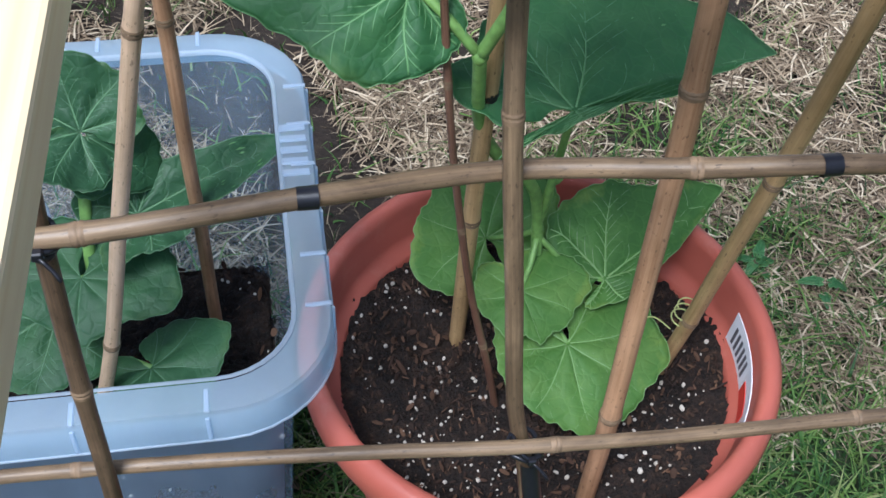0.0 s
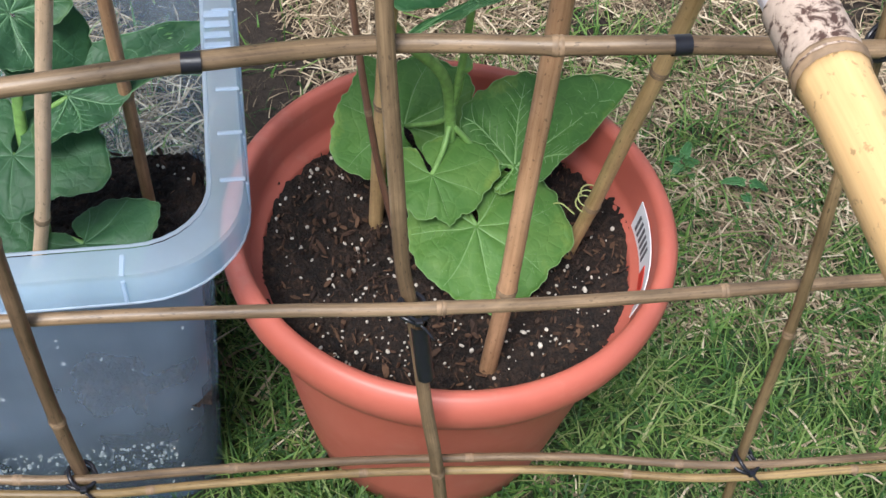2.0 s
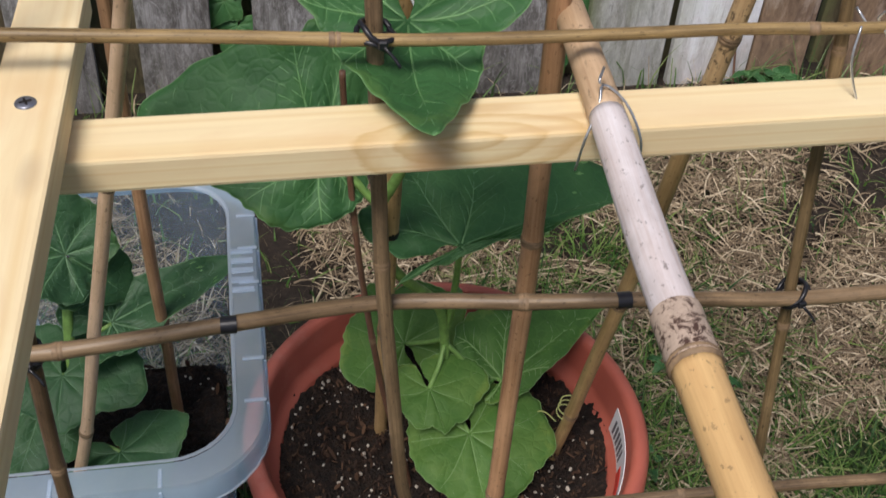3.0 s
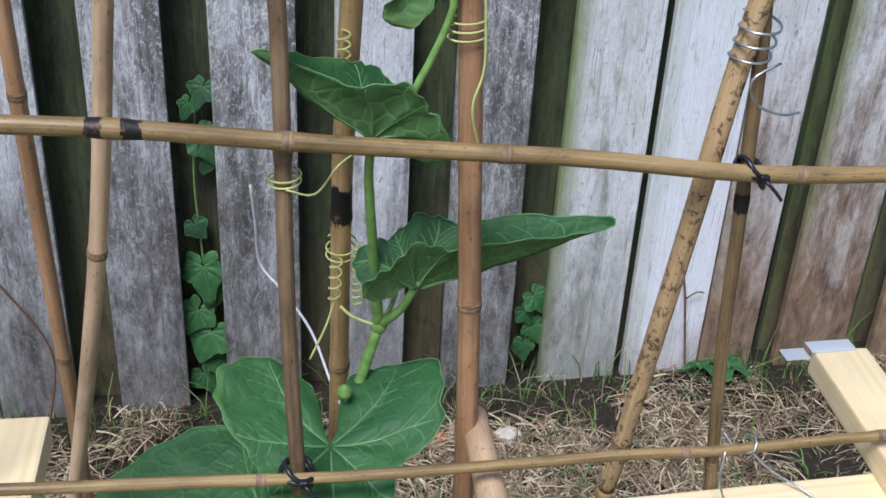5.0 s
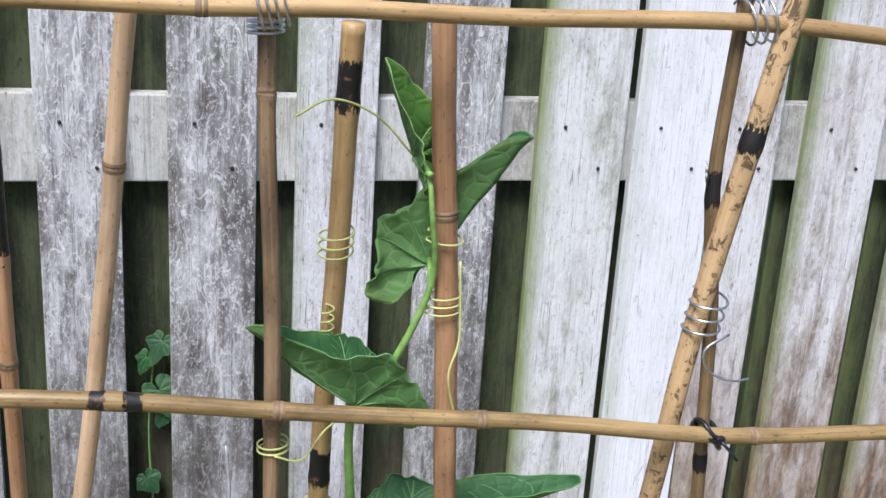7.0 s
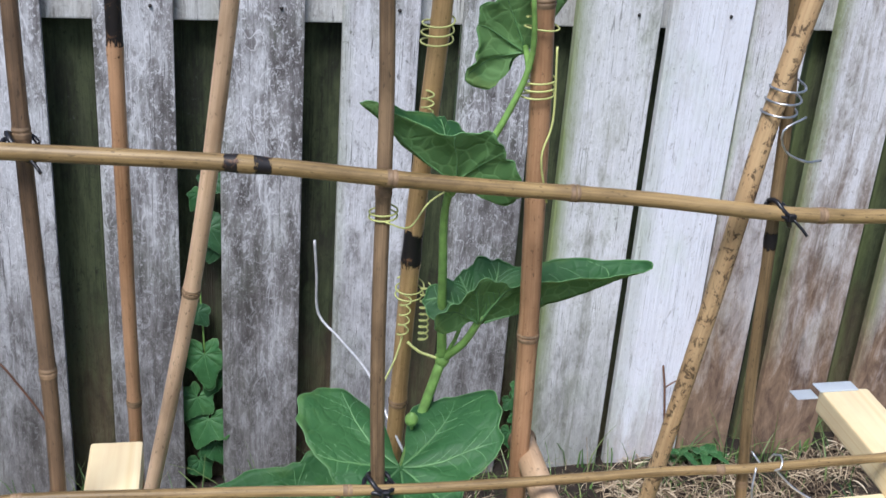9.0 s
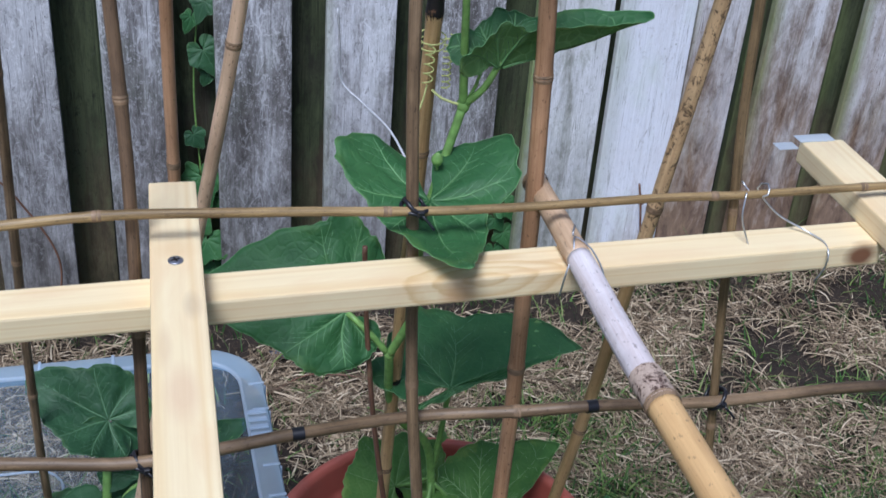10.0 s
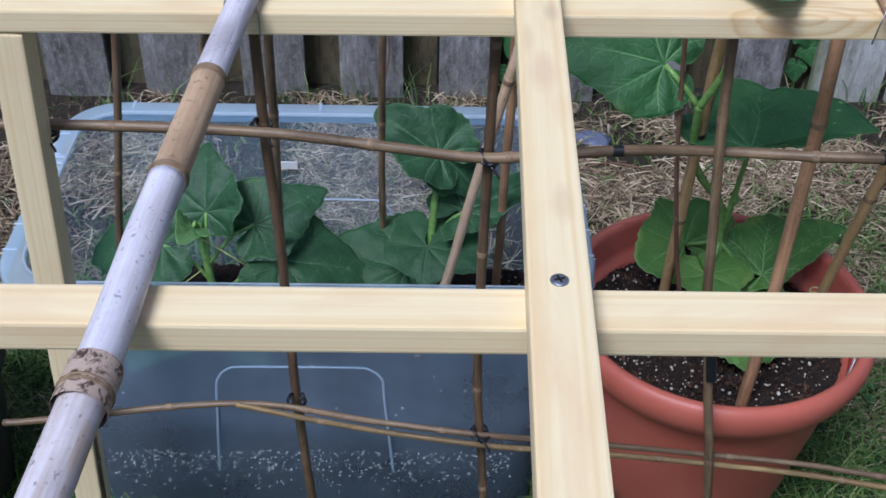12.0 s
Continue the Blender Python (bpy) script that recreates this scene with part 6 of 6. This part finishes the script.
# ---- grass, straw and litter ----
def blades(name, n, area, keep, mat, label, h, w, lean, seed, lying=False, base=None):
    """Many narrow blades in one mesh."""
    rg = np.random.default_rng(seed)
    xs = rg.uniform(area[0], area[1], n * 3)
    ys = rg.uniform(area[2], area[3], n * 3)
    pick = [i for i in range(n * 3) if keep(xs[i], ys[i], rg.random())][:n]
    verts, faces = [], []
    for i in pick:
        px, py = xs[i], ys[i]
        z0 = ground_height(px, py) - 0.004
        ang = rg.uniform(0, 2 * math.pi)
        hh = rg.uniform(*h) * (1.0 if lying else 0.75 + 0.6 * abs(noise.noise(Vector((px, py, 50)) * 14)))
        ww = rg.uniform(*w)
        bend = rg.uniform(*lean)
        dx, dy = math.cos(ang), math.sin(ang)
        tw = rg.uniform(-0.9, 0.9)
        sx, sy = -math.sin(ang + tw), math.cos(ang + tw)
        k = len(verts)
        if lying:
            lift = rg.uniform(0.002, 0.022)
            kink = rg.uniform(-0.35, 0.35)
            for s in (0.0, 0.35, 0.7, 1.0):
                d = (s - 0.5) * hh
                cx, cy = px + dx * d - dy * kink * hh * s * (1 - s), py + dy * d + dx * kink * hh * s * (1 - s)
                cz = z0 + 0.004 + lift * (0.5 + bend * (s - 0.5)) + 0.006 * math.sin(s * 3)
                q = ww * (1 - 0.5 * s)
                verts += [(cx - sx * q, cy - sy * q, cz), (cx + sx * q, cy + sy * q, cz + q * 0.8)]
        else:
            for s in (0.0, 0.35, 0.7, 1.0):
                d = bend * hh * s * s
                q = ww * (1 - s * 0.92)
                verts += [(px + dx * d - sx * q, py + dy * d - sy * q, z0 + hh * s * (1 - 0.35 * bend * s)), (px + dx * d + sx * q, py + dy * d + sy * q, z0 + hh * s * (1 - 0.35 * bend * s))]
        faces += [(k, k + 1, k + 3, k + 2), (k + 2, k + 3, k + 5, k + 4), (k + 4, k + 5, k + 7, k + 6)]
    me = bpy.data.meshes.new(name)
    me.from_pydata(verts, [], faces)
    me.materials.append(mat)
    ob = new(name, me)
    return tagged(ob, label, "grass", kind="stuff")


def open_ground(x, y):
    if (x - POT.x) ** 2 + (y - POT.y) ** 2 < 0.118 ** 2 or y > FY - 0.004:
        return False
    return not (BX0 + 0.05 < x < BX1 - 0.05 and BY0 + 0.05 < y < BY1 - 0.05)


def greenness(x, y):
    """Lush beside the pot and in front, parched towards the fence."""
    g = 0.70 - 1.35 * max(0.0, y - 0.04) + 0.55 * noise.noise(Vector((x, y, 4)) * 3.2) + 0.35 * noise.noise(Vector((x, y, 9)) * 9)
    g += 0.35 * max(0.0, min(1.0, (0.02 - y) / 0.12))
    if y > 0.86:
        g += 0.1
    return max(0.04, min(1.0, g))


AREA = (-1.15, 1.5, -0.75, 0.97)
blades("lawn_grass", 85000, AREA, lambda x, y, r: open_ground(x, y) and r < greenness(x, y), grass_green, "short green lawn grass round the pot", (0.018, 0.068), (0.0010, 0.0031), (0.3, 1.6), 1)
blades("dry_grass", 42000, AREA, lambda x, y, r: open_ground(x, y) and not (y > 0.80 and r > 0.7 - 1.5 * (y - 0.80)) and r < 1.05 - 1.08 * greenness(x, y) and not (y > 0.3 and noise.noise(Vector((x, y, 40)) * 3.5) > (-0.08 if y > 0.5 else 0.06) + 0.3 * r) and noise.noise(Vector((x, y, 21)) * 6) > -0.12 - 0.5 * r, grass_straw, "dry straw-coloured grass lying on the ground", (0.02, 0.085), (0.0007, 0.0018), (-0.8, 0.8), 2, True)
blades("dry_stubble", 9000, AREA, lambda x, y, r: open_ground(x, y) and r < 1.0 - 0.75 * greenness(x, y), grass_straw, "dead upright grass stubble", (0.012, 0.04), (0.0006, 0.0014), (0.3, 1.5), 3)
tufts = [(-0.95, 0.93), (-0.62, 0.94), (-0.36, 0.945), (-0.33, 0.93), (-0.05, 0.94), (0.43, 0.93), (0.58, 0.93), (0.72, 0.93), (0.92, 0.93), (1.1, 0.92), (-0.8, 0.95), (0.27, 0.95), (-0.14, 0.93), (-0.46, 0.94), (0.14, 0.94), (0.65, 0.94), (0.81, 0.93), (1.0, 0.94)]
near_tuft = lambda x, y, r: any((x - a) ** 2 + (y - b) ** 2 < (0.055 * (0.4 + r)) ** 2 for a, b in tufts) and y < FY - 0.004
blades("long_grass", 3400, AREA, near_tuft, weed_green, "long grass tufts growing along the fence foot", (0.06, 0.17), (0.0012, 0.0024), (0.3, 1.3), 5)
blades("dead_stalks", 800, AREA, lambda x, y, r: y > 0.84 and open_ground(x, y) and noise.noise(Vector((x, y, 33)) * 5) > -0.1, grass_straw, "dead dry stalks along the fence foot", (0.05, 0.15), (0.0007, 0.0015), (0.4, 1.6), 6)


def pebble(name, p, r, mat, label, seed, squash=0.6):
    bm = bmesh.new()
    bmesh.ops.create_icosphere(bm, subdivisions=3, radius=1.0)
    for v in bm.verts:
        q = v.co.copy()
        v.co = Vector((q.x * r * 1.35, q.y * r, q.z * r * squash)) * (1 + 0.28 * noise.noise(q * 1.6 + Vector((seed, 0, 0))))
    bmesh.ops.translate(bm, vec=(p[0], p[1], ground_height(p[0], p[1]) + r * squash * 0.6), verts=bm.verts[:])
    return tagged(part(name, bm, mat, None), label, "stone")


pebble("stone", (0.39, 0.808), 0.020, stone_mat, "pale stone lying in the dry grass", 1)
pebble("brick_fragment", (0.262, 0.818), 0.019, brick_mat, "broken red brick fragment in the grass", 2, 0.45)
pebble("brick_fragment", (0.232, 0.83), 0.013, brick_mat, "small red brick fragment in the grass", 3, 0.5)
pebble("brick_fragment", (0.455, 0.83), 0.007, brick_mat, "tiny red brick fragment in the grass", 4, 0.8)
pebble("plastic_scrap", (0.01, 0.80), 0.03, scrap_mat, "crumpled dark blue scrap in the grass", 5, 0.35)


def scrap_leaf(p, tip, size, seed):
    bm = bmesh.new()
    n = 9
    rows = []
    for i in range(n + 1):
        s = i / n
        w = size * 0.3 * math.sin(math.pi * min(1, s * 0.93 + 0.06)) ** 0.8
        rows.append([bm.verts.new((c * w, s * size, 0.25 * size * (s - 0.5) ** 2 + 0.5 * abs(c) * w)) for c in (-1, -0.5, 0, 0.5, 1)])
    for a, b in zip(rows, rows[1:]):
        for k in range(4):
            bm.faces.new((a[k], a[k + 1], b[k + 1], b[k]))
    ob = part("dry_leaf", bm, petal_mat, None)
    ob.matrix_world = look((p[0], p[1], ground_height(p[0], p[1]) + 0.015), (p[0] + tip[0], p[1] + tip[1], 0.2), seed * 40) 
    mod = ob.modifiers.new("thick", "SOLIDIFY")
    mod.thickness = 0.0006
    return tagged(ob, "dry curled fallen leaf on the ground", "leaf", "fallen leaves")


for i, (a, b, s) in enumerate(((0.047, 0.80, 0.03), (-0.01, 0.90, 0.04), (0.2, 0.7, 0.022), (0.62, 0.86, 0.03))):
    scrap_leaf((a, b), (math.cos(i * 2), math.sin(i * 2)), s, i)


def litter_twig(pts, r, label):
    bm = bmesh.new()
    tube(bm, spline(pts, 0.01), r, 7)
    tagged(part("fallen_twig", bm, twig_bark, None), label, "twig", "fallen twigs")


g = GZ + 0.006
litter_twig([(0.78, 0.945, g), (0.765, 0.95, 0.16), (0.755, 0.952, 0.23), (0.745, 0.954, 0.28)], 0.0022, "dry upright twig against the fence")
litter_twig([(0.755, 0.952, 0.23), (0.775, 0.951, 0.245), (0.79, 0.951, 0.243)], 0.0016, "small dry side twig against the fence")
litter_twig([(-0.07, 0.66, g), (0.02, 0.70, g + 0.012), (0.12, 0.69, g + 0.004)], 0.0016, "thin dry twig on the ground")
litter_twig([(-0.42, 0.93, g), (-0.40, 0.945, 0.2), (-0.46, 0.95, 0.33), (-0.50, 0.952, 0.38)], 0.002, "dry stalk leaning on the fence")
litter_twig([(-0.14, 0.13, g), (-0.10, 0.16, g + 0.01), (-0.03, 0.15, g + 0.004)], 0.0014, "thin dry twig beside the pot")


def weed(p, n, size, seed):
    """A rosette of small broad leaves."""
    rnd = random.Random(seed)
    top = thing("weed", (p[0], p[1], ground_height(*p)), "small broad-leaved weed growing in the lawn", "weed", "weeds")
    for k in range(n):
        a = 2 * math.pi * k / n + rnd.uniform(-0.3, 0.3)
        q = Vector((p[0] + 0.008 * math.cos(a), p[1] + 0.008 * math.sin(a), ground_height(*p) + rnd.uniform(0.012, 0.04)))
        leaf(top, q, (math.cos(a), math.sin(a), rnd.uniform(-0.1, 0.7)), (-math.cos(a) * 0.4, -math.sin(a) * 0.4, 1), size * rnd.uniform(0.7, 1.2), size * rnd.uniform(0.5, 0.9), leaf_mid, droop=0.45, wave=0.1, seed=seed * 10 + k, back=0.3)


for i, (a, b, n, s) in enumerate(((0.43, 0.27, 5, 0.02), (0.50, 0.22, 4, 0.018), (0.86, 0.93, 7, 0.035), (0.80, 0.94, 5, 0.03), (0.36, 0.10, 4, 0.016))):
    weed((a, b), n, s, 70 + i)
